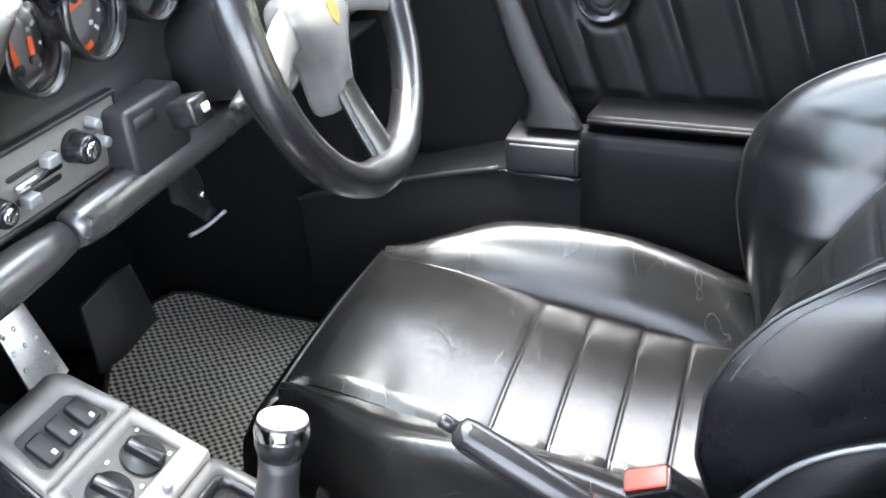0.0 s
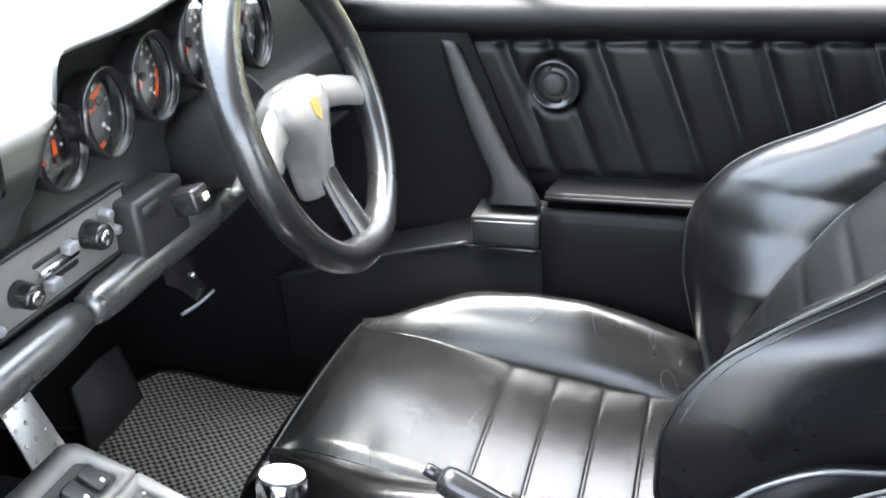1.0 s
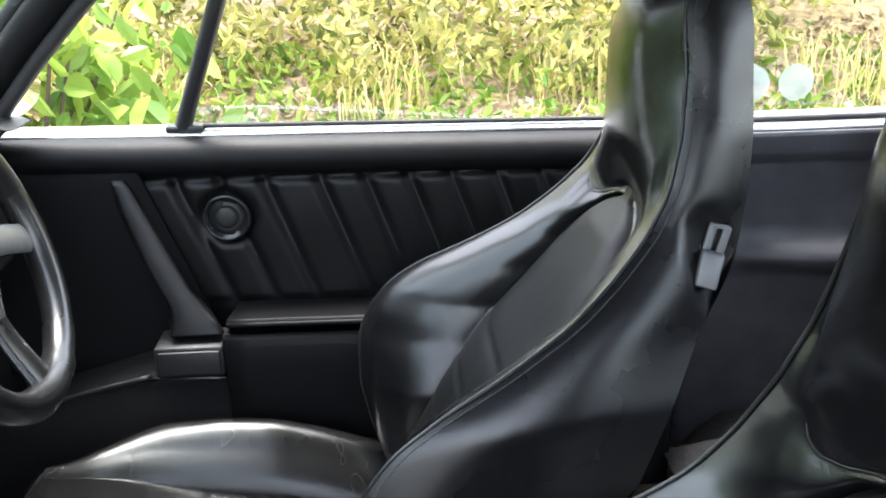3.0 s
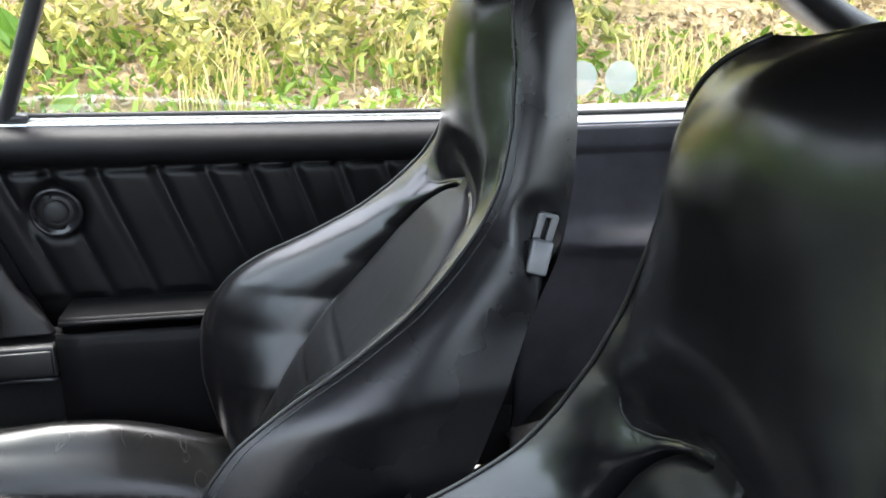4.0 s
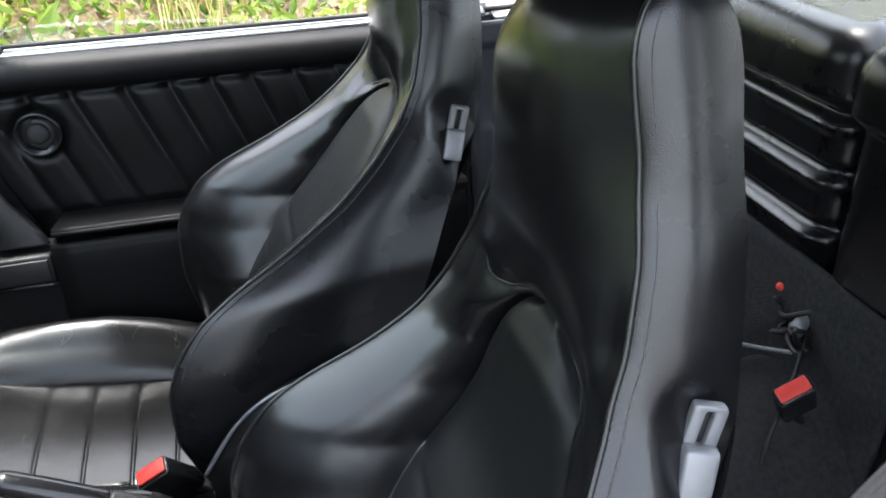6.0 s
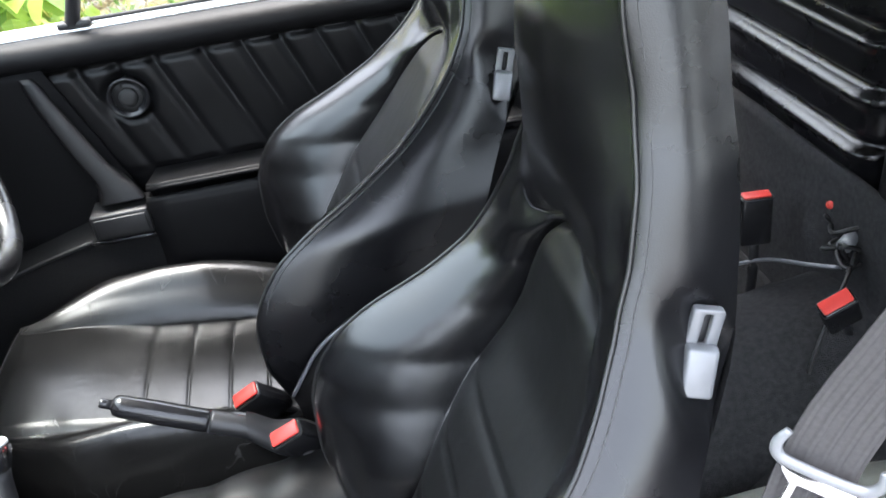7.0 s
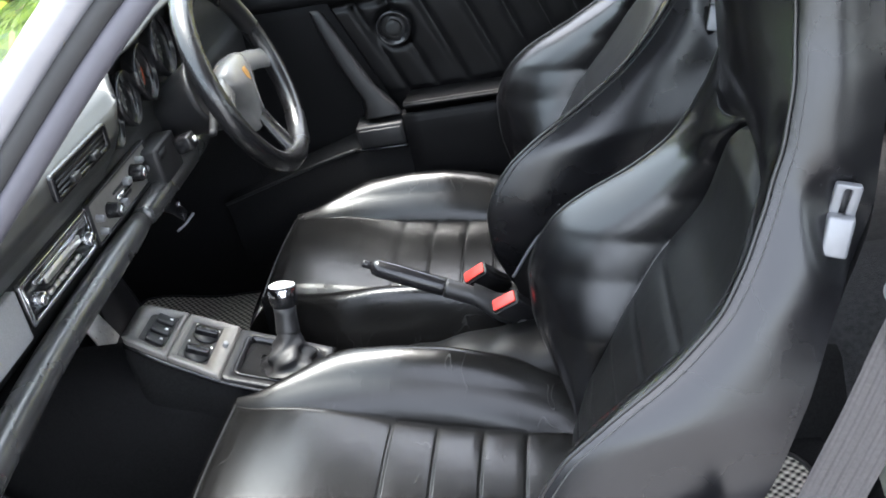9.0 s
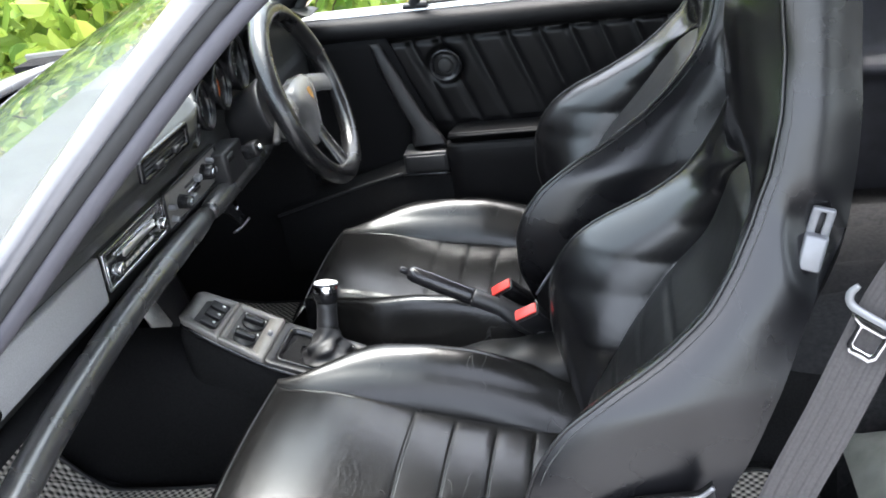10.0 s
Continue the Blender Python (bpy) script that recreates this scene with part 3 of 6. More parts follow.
XR = table([(0.40, 0.255), (0.505, 0.268), (0.58, 0.297), (0.629, 0.322), (0.70, 0.354), (0.76, 0.386), (0.79, 0.406), (0.81, 0.421), (0.83, 0.432), (0.86, 0.442), (0.90, 0.450), (0.96, 0.456), (1.06, 0.456), (1.085, 0.452), (1.10, 0.446), (1.112, 0.437), (1.120, 0.426), (1.126, 0.414)], 0.01)
YW = table([(0.40, 0.19), (0.53, 0.225), (0.62, 0.235), (0.70, 0.225), (0.76, 0.195), (0.82, 0.169), (0.87, 0.151), (0.92, 0.141), (0.96, 0.133), (1.00, 0.122), (1.06, 0.110), (1.10, 0.100), (1.115, 0.092), (1.126, 0.080)], 0.008)
SWAY = table([(0.40, 0.0), (0.55, 0.0), (0.70, 0.30), (0.85, 0.78), (1.00, 1.0), (1.06, 1.0), (1.14, 0.85)], 0.02)
YI = table([(0.40, 0.115), (0.55, 0.122), (0.62, 0.138), (0.67, 0.143), (0.725, 0.134), (0.775, 0.117), (0.80, 0.101), (0.82, 0.081), (0.836, 0.058), (0.846, 0.035), (0.851, 0.020), (0.853, 0.012)], 0.003)
Z0, Z1, ZI = 0.40, 1.126, 0.851
SEAT_Y, SLIDE, OFF = 0.318, 0.0, 0.04


SEAM_E, SEAM_Z = (0.0, 0.18, 0.35, 0.50, 0.60, 0.68, 0.75, 0.81, 0.86, 0.90), (0.862, 0.859, 0.850, 0.840, 0.838, 0.844, 0.858, 0.880, 0.905, 0.93)


def lean(z):
    """How far a seat that is slid back stands behind at this height."""
    return SLIDE * (1 - step(0.70, 0.90, z))


def mid(z):
    """The backrest's middle line."""
    return SEAT_Y + OFF * SWAY(z)


def crown(x, y, z):
    """The headrest's top slopes away towards the driver's side."""
    return (x, y, z - 0.017 * step(-0.035, 0.065, y - mid(z)) * step(1.0, 1.115, z))


def facing_x(y, z):
    yw, yi = YW(z), (YI(z) if z < ZI else 0.0)
    k = abs(y)
    edge = k / yw
    # the wing is a fat roll: steep beside the centre panel, flat towards its outer edge
    q = min(1.0, max(0.0, (k - yi) / (yw - yi)))
    g = 1 - (1 - (1 - q) ** 1.7) ** (1 / 1.7)
    wing = XW(z) + (XC(z) - XW(z)) * g
    if z < ZI + 0.01 and yi > 0:
        wing += (0.006 + 0.010 * step(0.80, 0.845, z)) * math.exp(-((k - yi) / (0.005 + 0.004 * step(0.80, 0.845, z))) ** 2)
    # the head pad: gently arched front that draws back towards the neck
    zs = float(np.interp(edge, SEAM_E, SEAM_Z))
    front = XC(max(z, 0.885))
    pad = front + (XW(z) - front) * edge ** (2.6 - 1.1 * step(1.05, 1.115, z)) + 0.018 * step(0.945, 0.855, z) * max(0.0, 1 - (edge / 0.8) ** 2)
    wide = step(0.30, 0.80, edge)
    head = step(zs - 0.005 - 0.034 * wide, zs + 0.005 + 0.030 * wide, z)
    x = wing * (1 - head) + pad * head + lean(z)
    # valley under the chin, into which the panel's top tucks
    x += 0.017 * math.exp(-((z - zs + 0.008) / 0.015) ** 2) * max(0.0, 1 - (edge / 0.62) ** 2)
    return x + 0.0012 * math.exp(-((z - zs) / 0.004) ** 2) * step(0.84, 0.66, edge)


def spread(v, z):
    """Sideways place on the backrest, closely spaced where the wing leaves the panel."""
    t, yw, yi = 2 * v - 1, YW(z), (max(0.02, YI(z)) if z < ZI else 0.02)
    k = abs(t)
    y = yi * k / 0.36 if k < 0.36 else yi + (yw - yi) * ((k - 0.36) / 0.64) ** 1.5
    return math.copysign(y, t)


def inset_x(y, z):
    yi = max(0.004, YI(z))
    q = min(1.0, abs(y) / yi)
    x = XC(z) + lean(z) - 0.015 * (1 - q ** 5) * step(0.853, 0.82, z) - 0.002 + 0.012 * max(0.0, abs(y) - yi) / 0.008
    for at in (0.465, 0.515, 0.566, 0.617, 0.667):
        x += groove(z, at, 0.003, 0.003)
    return x


def side_point(z, s, sign):
    yw = YW(z)
    a = Vector((facing_x(yw, z) , yw))
    yr = yw * 0.90
    b = Vector((XR(z) + 0.12 * lean(z), yr))
    p = a.lerp(b, s)
    bulge = 0.016 * math.sin(math.pi * s ** 0.8) * (1.0 - (0.95 if sign > 0 else 0.6) * step(1.0, 1.10 if sign > 0 else 1.14, z))
    y = p.y + bulge
    # dished pocket round the backrest catch
    d = ((p.x - 0.404 + 0.25 * (z - 0.838)) / 0.028) ** 2 + ((z - 0.832) / 0.052) ** 2
    y -= 0.011 * math.exp(-d * d)
    return crown(p.x, mid(z) + sign * y, z)


def back_point(z, v):
    y = (v - 0.5) * 2 * YW(z) * 0.90
    return crown(XR(z) + 0.12 * lean(z) + 0.012 * (1 - (2 * v - 1) ** 2), mid(z) + y, z)


def top_cap():
    def fn(u, v):
        y = (v - 0.5) * 2
        x0, x1 = facing_x(y * YW(Z1), Z1), XR(Z1) + 0.012 * (1 - y * y)
        return crown(x0 + (x1 - x0) * u, mid(Z1) + y * YW(Z1) * (1 - 0.10 * u), Z1 + 0.004 * math.sin(math.pi * u) * (1 - y * y))
    return surface(fn, 8, 16)


cushion_z = table([(-0.43, 0.4505), (-0.40, 0.4505), (-0.36, 0.450), (-0.30, 0.440), (-0.20, 0.412), (-0.05, 0.392), (0.14, 0.385)], 0.04)


BOLSTER_H = table([(-0.43, 0.0), (-0.40, 0.002), (-0.34, 0.018), (-0.27, 0.045), (-0.19, 0.068), (-0.11, 0.074), (-0.04, 0.064), (0.03, 0.042), (0.09, 0.015), (0.14, 0.0)], 0.015)
PANEL_W = table([(-0.44, 0.135), (-0.30, 0.14), (-0.1, 0.135), (0.14, 0.125)], 0.02)


def make_seat(yc, slide, pitch, off, label):
    global SEAT_Y, SLIDE, OFF
    SEAT_Y, SLIDE, OFF = yc, slide, off
    seat = thing("bucket_seat", (-0.1 + slide, SEAT_Y, 0.15), label, "car seat", "front seats of the car")

    def settle(p):
        # cushion moved back on its runners, its front edge raised
        return (p[0] + slide, p[1], p[2] + pitch * step(0.25, -0.45, p[0]))

    back = part("backrest", surface(lambda u, v: (lambda z: (lambda y: crown(facing_x(y, z), mid(z) + y, z))(spread(v, z)))(Z0 + (Z1 - Z0) * u), 210, 110), LEATHER, seat)
    def inset_fn(u, v):
        z = 0.43 + (ZI + 0.016 - 0.43) * u
        y = (v - 0.5) * 2 * (max(0.004, YI(z)) + 0.008)
        return (inset_x(y, z) + 0.9 * max(0.0, z - 0.845), mid(z) + y, z)
    part("backrest_panel", surface(inset_fn, 110, 36), LEATHER_FLAT, back, "pleated smooth leather centre panel")
    for s in (-1, 1):
        part("side_panel", surface(lambda u, v: side_point(Z0 + (Z1 - Z0) * u, v, s), 170, 44), SIDE_LEATHER, seat)
        edge = [crown(facing_x(YW(z), z) - 0.001, mid(z) + s * (YW(z) + 0.0015), z) for z in np.linspace(Z0 + 0.02, Z1, 90)]
        pipe = part("piping", tube(edge, 0.0019, 8, raw=True), PIPING, back, "narrow welt along the wing's edge")
        seam = [crown(facing_x(YW(z), z) + 0.009, side_point(z, 0.09, s)[1] + s * 0.0005, z) for z in np.linspace(0.62, Z1 - 0.02, 80)]
        part("stitching", tube(seam, 0.0007, 5, raw=True), THREAD, back)
        make_catch(seat, s)
    curve = [(e, float(np.interp(abs(e), SEAM_E, SEAM_Z))) for e in np.linspace(-0.80, 0.80, 81)]
    part("head_seam", tube([(facing_x(e * YW(z), z) - 0.0005 + 0.004 * step(0.66, 0.80, abs(e)), mid(z) + e * YW(z), z) for e, z in curve], 0.0011, 6, raw=True), LEATHER, back, "narrow welt below the head pad")
    part("back_shell", surface(lambda u, v: back_point(Z0 + (Z1 - Z0) * u, v), 40, 16), VINYL, seat, "smooth black rear of the backrest")
    part("headrest_top", top_cap(), LEATHER, seat)

    # cushion
    def panel_fn(u, v):
        x = -0.40 + 0.54 * u
        w = PANEL_W(x)
        q = (v - 0.5) * 2
        z = cushion_z(x) + 0.010 * (1 - q * q) - 0.007 * max(0, abs(q) - 0.90) / 0.10
        for at in (-0.198, -0.134, -0.070, -0.010, 0.051):
            z -= groove(x, at, 0.0018, 0.0026) + 0.0009 * math.exp(-((x - at) / 0.012) ** 2) - 0.0004 * math.exp(-((x - at + 0.012) / 0.007) ** 2)
        return settle((x, SEAT_Y + q * w, z))
    cushion = part("cushion", surface(panel_fn, 300, 40), CUSHION_LEATHER, seat, "creased leather seat cushion with lateral pleats")
    def front_fn(u, v):
        q = (v - 0.5) * 2
        a = u * math.pi * 0.5
        w = PANEL_W(-0.40) + 0.10 * step(0, 1, u)
        z_top = panel_fn(0, v)[2] - pitch
        drop = z_top - 0.058 * (1 - math.cos(a)) - 0.11 * step(0.6, 1, u)
        return settle((-0.40 - 0.062 * math.sin(a) + 0.02 * step(0.6, 1, u), SEAT_Y + q * w, drop))
    part("cushion_front", surface(front_fn, 30, 40), CUSHION_LEATHER, seat)
    part("cushion_welt", tube([front_fn(0.36, v) for v in np.linspace(0.02, 0.98, 50)], 0.0019, 6, raw=True), PIPING, cushion, "narrow welt along the front edge")
    for s in (-1, 1):
        def bolster_fn(u, v):
            x = -0.43 + 0.585 * u
            w0, w1 = PANEL_W(x) - 0.004, 0.250 - 0.085 * step(-0.26, -0.43, x)
            h = BOLSTER_H(x)
            base = cushion_z(x)
            if v < 0.75:
                t = v / 0.75
                y = w0 + (w1 - w0) * t - 0.12 * h * math.sin(math.pi * min(1.0, t / 0.36))
                prof = math.sin(t / 0.70 * math.pi / 2) ** 1.15 if t < 0.70 else 1 - 0.5 * ((t - 0.70) / 0.30) ** 2
                z = base - 0.012 + (h + 0.012) * prof - 0.03 * step(0.75, 1.0, t) * t
            else:
                t = (v - 0.75) / 0.25
                y = w1 + 0.012 * math.sin(math.pi * t)
                z_edge = base - 0.012 + (h + 0.012) * 0.5 - 0.03
                z = z_edge + (0.24 - z_edge) * t
            return settle((x, SEAT_Y + s * y, z))
        part("bolster", surface(bolster_fn, 70, 36), CUSHION_LEATHER, seat)
        dx, dz = 0.7 * slide, 0.18 * slide
        top = spline([(0.045 + dx, 0, 0.49 + dz), (0.095 + dx, 0, 0.558 + dz), (0.15 + dx, 0, 0.593 + dz), (0.20 + dx, 0, 0.602 + dz), (0.224 + dx, 0, 0.605 + dz), (0.240 + dx, 0, 0.619 + dz)], 40)
        shield = [(p.x, p.z) for p in top] + [(0.246 + dx, 0.60), (0.215 + dx, 0.50), (0.19 + dx, 0.42), (0.06 + dx, 0.40)]
        ys = SEAT_Y + s * 0.240 - 0.006
        cover = part("hinge_cover", prism(shield, Matrix(((1, 0, 0, 0), (0, 0, 1, ys), (0, 1, 0, 0), (0, 0, 0, 1))), 0.012), VINYL, seat, "smooth black cover over the backrest hinge")
        part("recliner_edge", tube([(p.x, SEAT_Y + s * 0.247, p.z + 0.001) for p in top], 0.0026, 8, raw=True), CATCH_METAL, cover, "narrow bright curved lip")
    part("seat_base", box(-0.38 + slide, 0.26, SEAT_Y - 0.215, SEAT_Y + 0.215, 0.17, 0.36), PLASTIC, seat, bevel=0.02)
    for s in (-1, 1):
        part("runner", box(-0.36, 0.24, SEAT_Y + s * 0.18 - 0.018, SEAT_Y + s * 0.18 + 0.018, 0.15, 0.175), SATIN, seat, "grey metal seat runner", bevel=0.003)
    return seat


def make_catch(seat, s):
    """Backrest catch in the side of the seat: slotted plate with a lever below."""
    y = mid(0.841) + s * 0.147
    m = Matrix.Translation((0.408, y, 0.841)) @ Matrix.Rotation(radians(14), 4, "Y") @ Matrix.Rotation(radians(-90 * s), 4, "X") @ Matrix.Rotation(radians(-10), 4, "Y")
    if s > 0:
        m = m @ Matrix.Rotation(radians(180), 4, "Z")
    plate = part("catch_plate", ring(rounded(0.023, 0.060, 0.003), [(x, y + 0.013) for x, y in rounded(0.006, 0.026, 0.002)], m, 0.008), CATCH_METAL, seat, "slotted grey metal catch plate", bevel=0.0015)
    part("slot", prism(rounded(0.009, 0.030, 0.002), m @ Matrix.Translation((0, 0.013, 0)), 0.003), DIAL, plate)
    arm = prism([(-0.0125, 0.0), (0.0125, 0.0), (0.0125, -0.036), (-0.0125, -0.036)], m @ Matrix.Translation((0, 0.002, 0.006)), 0.012)
    for v in arm.verts:
        q = m.inverted() @ v.co
        if q.z > 0.012:
            v.co = m @ Vector((q.x * 0.92, q.y, q.z + 0.010 * (q.y < -0.02)))
    part("catch_lever", arm, CATCH_METAL, plate, "grey metal release lever", bevel=0.003, segments=3)


driver_seat = make_seat(0.316, 0.0, 0.0, 0.045, "black leather sports seat behind the wheel, side bolsters, tall headrest")
passenger_seat = make_seat(-0.322, 0.066, 0.045, 0.072, "black leather sports seat slid well back, side bolsters, tall headrest")

# ---------- dashboard ----------
SIDE_A = [(-1.0, 0.885), (-0.8, 0.945), (-0.62, 0.962), (-0.50, 0.953), (-0.458, 0.938), (-0.437, 0.919), (-0.432, 0.896), (-0.446, 0.872), (-0.47, 0.848), (-0.49, 0.828), (-0.505, 0.818), (-0.512, 0.748), (-0.525, 0.72), (-0.60, 0.70)]
SIDE_B = [(-1.0, 0.885), (-0.8, 0.95), (-0.64, 0.982), (-0.52, 0.982), (-0.474, 0.974), (-0.460, 0.960), (-0.495, 0.950), (-0.514, 0.938), (-0.518, 0.835), (-0.516, 0.818), (-0.51, 0.80), (-0.515, 0.745), (-0.525, 0.72), (-0.60, 0.70)]


def dash_point(u, v):
    y = -0.70 + 1.42 * u
    f = v * 13
    i = min(12, int(f))
    t = f - i
    def at(tab):
        return Vector(tab[i]).lerp(Vector(tab[i + 1]), t)
    # the pad's overhang sweeps across above the left gauges
    shift = 0.06 * step(0.885, 0.955, at(SIDE_A).y)
    k = step(-0.066 + shift, 0.0 + shift, y)
    p = at(SIDE_A).lerp(at(SIDE_B), k)
    z = p.y - 0.55 * max(0.0, p.y - 0.85) * step(0.46, 0.66, y)
    return (p.x, y, z + 0.012 * step(0.10, 0.26, y) * step(0.52, 0.40, y) * step(-0.9, -0.6, p.x) * step(0.86, 0.93, p.y))


dash = thing("dashboard", (-0.55, 0.03, 0.70), "black padded dashboard with instruments and centre controls", "dashboard")
part("dash_pad", surface(dash_point, 200, 52), DASH_TOP, dash, "soft black padded moulding")


def facing_rear(x, y, z, tilt=0.0):
    """Pose whose x runs to the right of the car (y), y up and z to the tail."""
    return Matrix.Translation((x, y, z)) @ Matrix.Rotation(radians(tilt), 4, "Y") @ Matrix(((0, 0, 1, 0), (1, 0, 0, 0), (0, 1, 0, 0), (0, 0, 0, 1)))


def make_gauge(y, z, r, needles, ticks, arc=(-225, 45), red=None, x=-0.511):
    m = Matrix.Translation((x, y, z)) @ Matrix.Rotation(radians(8), 4, "Z") @ facing_rear(0, 0, 0)
    g = part("gauge", lathe([(r * 1.0, 0.0), (r * 1.03, 0.012), (r * 1.08, 0.018), (r * 1.08, 0.026), (r * 0.98, 0.026), (r * 0.96, 0.008), (r * 0.94, 0.004)], m, 40, False), PLASTIC_GLOSS, dash, "round gauge with white marks and orange needle")
    part("dial", lathe([(r, 0.002), (r * 0.5, 0.003), (0.001, 0.0035)], m, 40), VEILED_DIAL, g)
    part("bezel", lathe([(r * 0.985, 0.022), (r * 0.95, 0.022), (r * 0.94, 0.018), (r * 0.975, 0.016)], m, 40, False), PLASTIC_GLOSS, g, "thin glossy gauge ring")
    bm = bmesh.new()
    for i in range(ticks):
        a = radians(arc[0] + (arc[1] - arc[0]) * i / (ticks - 1))
        length = 0.14 if i % 2 == 0 else 0.08
        mm = m @ Matrix.Rotation(-a, 4, "Z") @ Matrix.Translation((r * (0.86 - length / 2), 0, 0.0042))
        box(-r * length / 2, r * length / 2, -0.0014, 0.0014, 0, 0.0006, bm, mm)
        if i % 2 == 0:
            mm = m @ Matrix.Translation((r * 0.58 * math.cos(-a), r * 0.58 * math.sin(-a), 0.0042))
            box(-r * 0.06, r * 0.06, -r * 0.045, r * 0.045, 0, 0.0006, bm, mm)
    part("tick_marks", bm, WHITE_INK, g, "white scale marks", shade=False)
    if red:
        bm = bmesh.new()
        for i in range(8):
            a = radians(red[0] + (red[1] - red[0]) * i / 7)
            box(-r * 0.06, r * 0.06, -0.0022, 0.0022, 0, 0.0006, bm, m @ Matrix.Rotation(-a, 4, "Z") @ Matrix.Translation((r * 0.84, 0, 0.0046)))
        part("red_zone", bm, ORANGE, g, shade=False)
    for a, length, off in needles:
        mm = m @ Matrix.Translation((off[0] * r, off[1] * r, 0.006)) @ Matrix.Rotation(radians(a), 4, "Z")
        part("needle", prism([(-0.12 * r, -0.0036), (length * r, -0.002), (length * r, 0.002), (-0.12 * r, 0.0036)], mm, 0.0012), ORANGE, g, shade=False)
        part("needle_hub", lathe([(0.13 * r, 0.0), (0.12 * r, 0.004), (0.001, 0.005)], m @ Matrix.Translation((off[0] * r, off[1] * r, 0.006)), 16), PLASTIC, g)
    glass = part("gauge_glass", lathe([(r * 0.95, 0.02), (0.001, 0.0205)], m, 32, False), LENS, g)
    glass.visible_shadow = False
    return g


make_gauge(0.024, 0.877, 0.036, [(95, 0.75, (-0.2, -0.45)), (80, 0.5, (0.35, -0.4))], 9)
make_gauge(0.096, 0.886, 0.040, [(20, 0.7, (-0.1, 0.25)), (195, 0.6, (0.3, 0.2))], 11, red=(75, 105))
make_gauge(0.179, 0.897, 0.043, [(222, 0.85, (0, 0))], 17, red=(5, 45))
make_gauge(0.272, 0.909, 0.049, [(225, 0.8, (0, 0))], 19)
make_gauge(0.395, 0.896, 0.046, [(60, 0.6, (0, 0)), (150, 0.45, (0, 0))], 12, arc=(-270, 60))

# air vent in the pad's edge
VM = facing_rear(-0.4295, -0.183, 0.911, 8)
vent = part("air_vent", ring(rounded(0.156, 0.036, 0.006), rounded(0.140, 0.024, 0.004), VM, 0.006), PLASTIC_GLOSS, dash, "black air vent frame with slats")
part("duct", prism(rounded(0.142, 0.026, 0.004), VM, 0.0008), DIAL, vent)
for i in range(3):
    part("slat", box(-0.068, 0.068, -0.001, 0.001, 0.0, 0.005, None, VM @ Matrix.Translation((0, -0.007 + 0.007 * i, 0)) @ Matrix.Rotation(radians(20), 4, "X")), PLASTIC, vent)
for sx in (-0.03, 0.028):
    part("vent_knob", prism(rounded(0.018, 0.010, 0.003), VM @ Matrix.Translation((sx, -0.006, 0.003)), 0.009), PLASTIC, vent, bevel=0.002)

# heater and fresh-air control panel
CM = facing_rear(-0.5085, 0.0, 0.780, 6)
heater = part("heater_panel", prism(rounded(0.208, 0.062, 0.004), CM, 0.006), TAUPE, dash, "grey control panel with knobs and sliders", bevel=0.0015)
part("panel_lip", ring(rounded(0.216, 0.070, 0.005), rounded(0.207, 0.061, 0.004), CM, 0.009), PLASTIC, heater, "narrow black frame", bevel=0.0015)


def make_knob(parent, m, r, h, mat, label="", cap=None):
    k = part("knob", lathe([(r * 1.05, 0), (r * 1.0, h * 0.15), (r * 0.92, h * 0.85), (r * 0.8, h), (0.001, h)], m, 24), mat, parent, label)
    if cap:
        part("knob_cap", lathe([(r * 0.55, h), (r * 0.5, h * 1.08), (0.001, h * 1.1)], m, 20), cap, k)
    return k


for kx, kz, r in ((-0.052, -0.004, 0.012), (0.046, 0.006, 0.014)):
    make_knob(heater, CM @ Matrix.Translation((kx, kz, 0.006)), r, 0.02, PLASTIC_GLOSS, "glossy black rotary knob", CHROME)
for kx, kz in ((0.068, 0.018), (0.076, -0.002), (-0.09, 0.004), (-0.088, -0.018)):
    make_knob(heater, CM @ Matrix.Translation((kx, kz, 0.006)), 0.0055, 0.012, SATIN)
for kz in (0.010, -0.012):
    part("slider_slot", prism(rounded(0.056, 0.005, 0.002), CM @ Matrix.Translation((-0.002, kz, 0.0062)), 0.0008), DIAL, heater)
    part("slider", prism(rounded(0.014, 0.010, 0.002), CM @ Matrix.Translation((0.012 if kz > 0 else -0.016, kz, 0.006)), 0.012), SATIN, heater, bevel=0.002)
part("lever_strip", prism(rounded(0.05, 0.006, 0.002), CM @ Matrix.Translation((0.0, 0.0, 0.006)), 0.005), CHROME, heater)

# car radio in a bright frame
RM = facing_rear(-0.507, -0.211, 0.784, 6)
radio = thing("car_radio", tuple(RM.translation), "old car radio with bright frame and tape slot", "radio")
part("radio_body", box(-0.088, 0.088, -0.026, 0.026, -0.05, 0.004, None, RM), PLASTIC, radio, bevel=0.002)
part("radio_frame", ring(rounded(0.192, 0.062, 0.004), rounded(0.176, 0.050, 0.003), RM, 0.009), CHROME, radio, "bright chrome surround", bevel=0.001)
part("radio_face", prism(rounded(0.174, 0.048, 0.003), RM, 0.005), PLASTIC_GLOSS, radio)
part("cassette_flap", prism(rounded(0.10, 0.012, 0.002), RM @ Matrix.Translation((0.01, 0.004, 0.005)), 0.003), ALUMINIUM, radio, "brushed metal cassette flap")
part("chrome_strip", prism(rounded(0.13, 0.004, 0.001), RM @ Matrix.Translation((0.0, 0.016, 0.005)), 0.003), CHROME, radio)
part("chrome_strip", prism(rounded(0.11, 0.003, 0.001), RM @ Matrix.Translation((0.0, 0.009, 0.005)), 0.002), CHROME, radio)
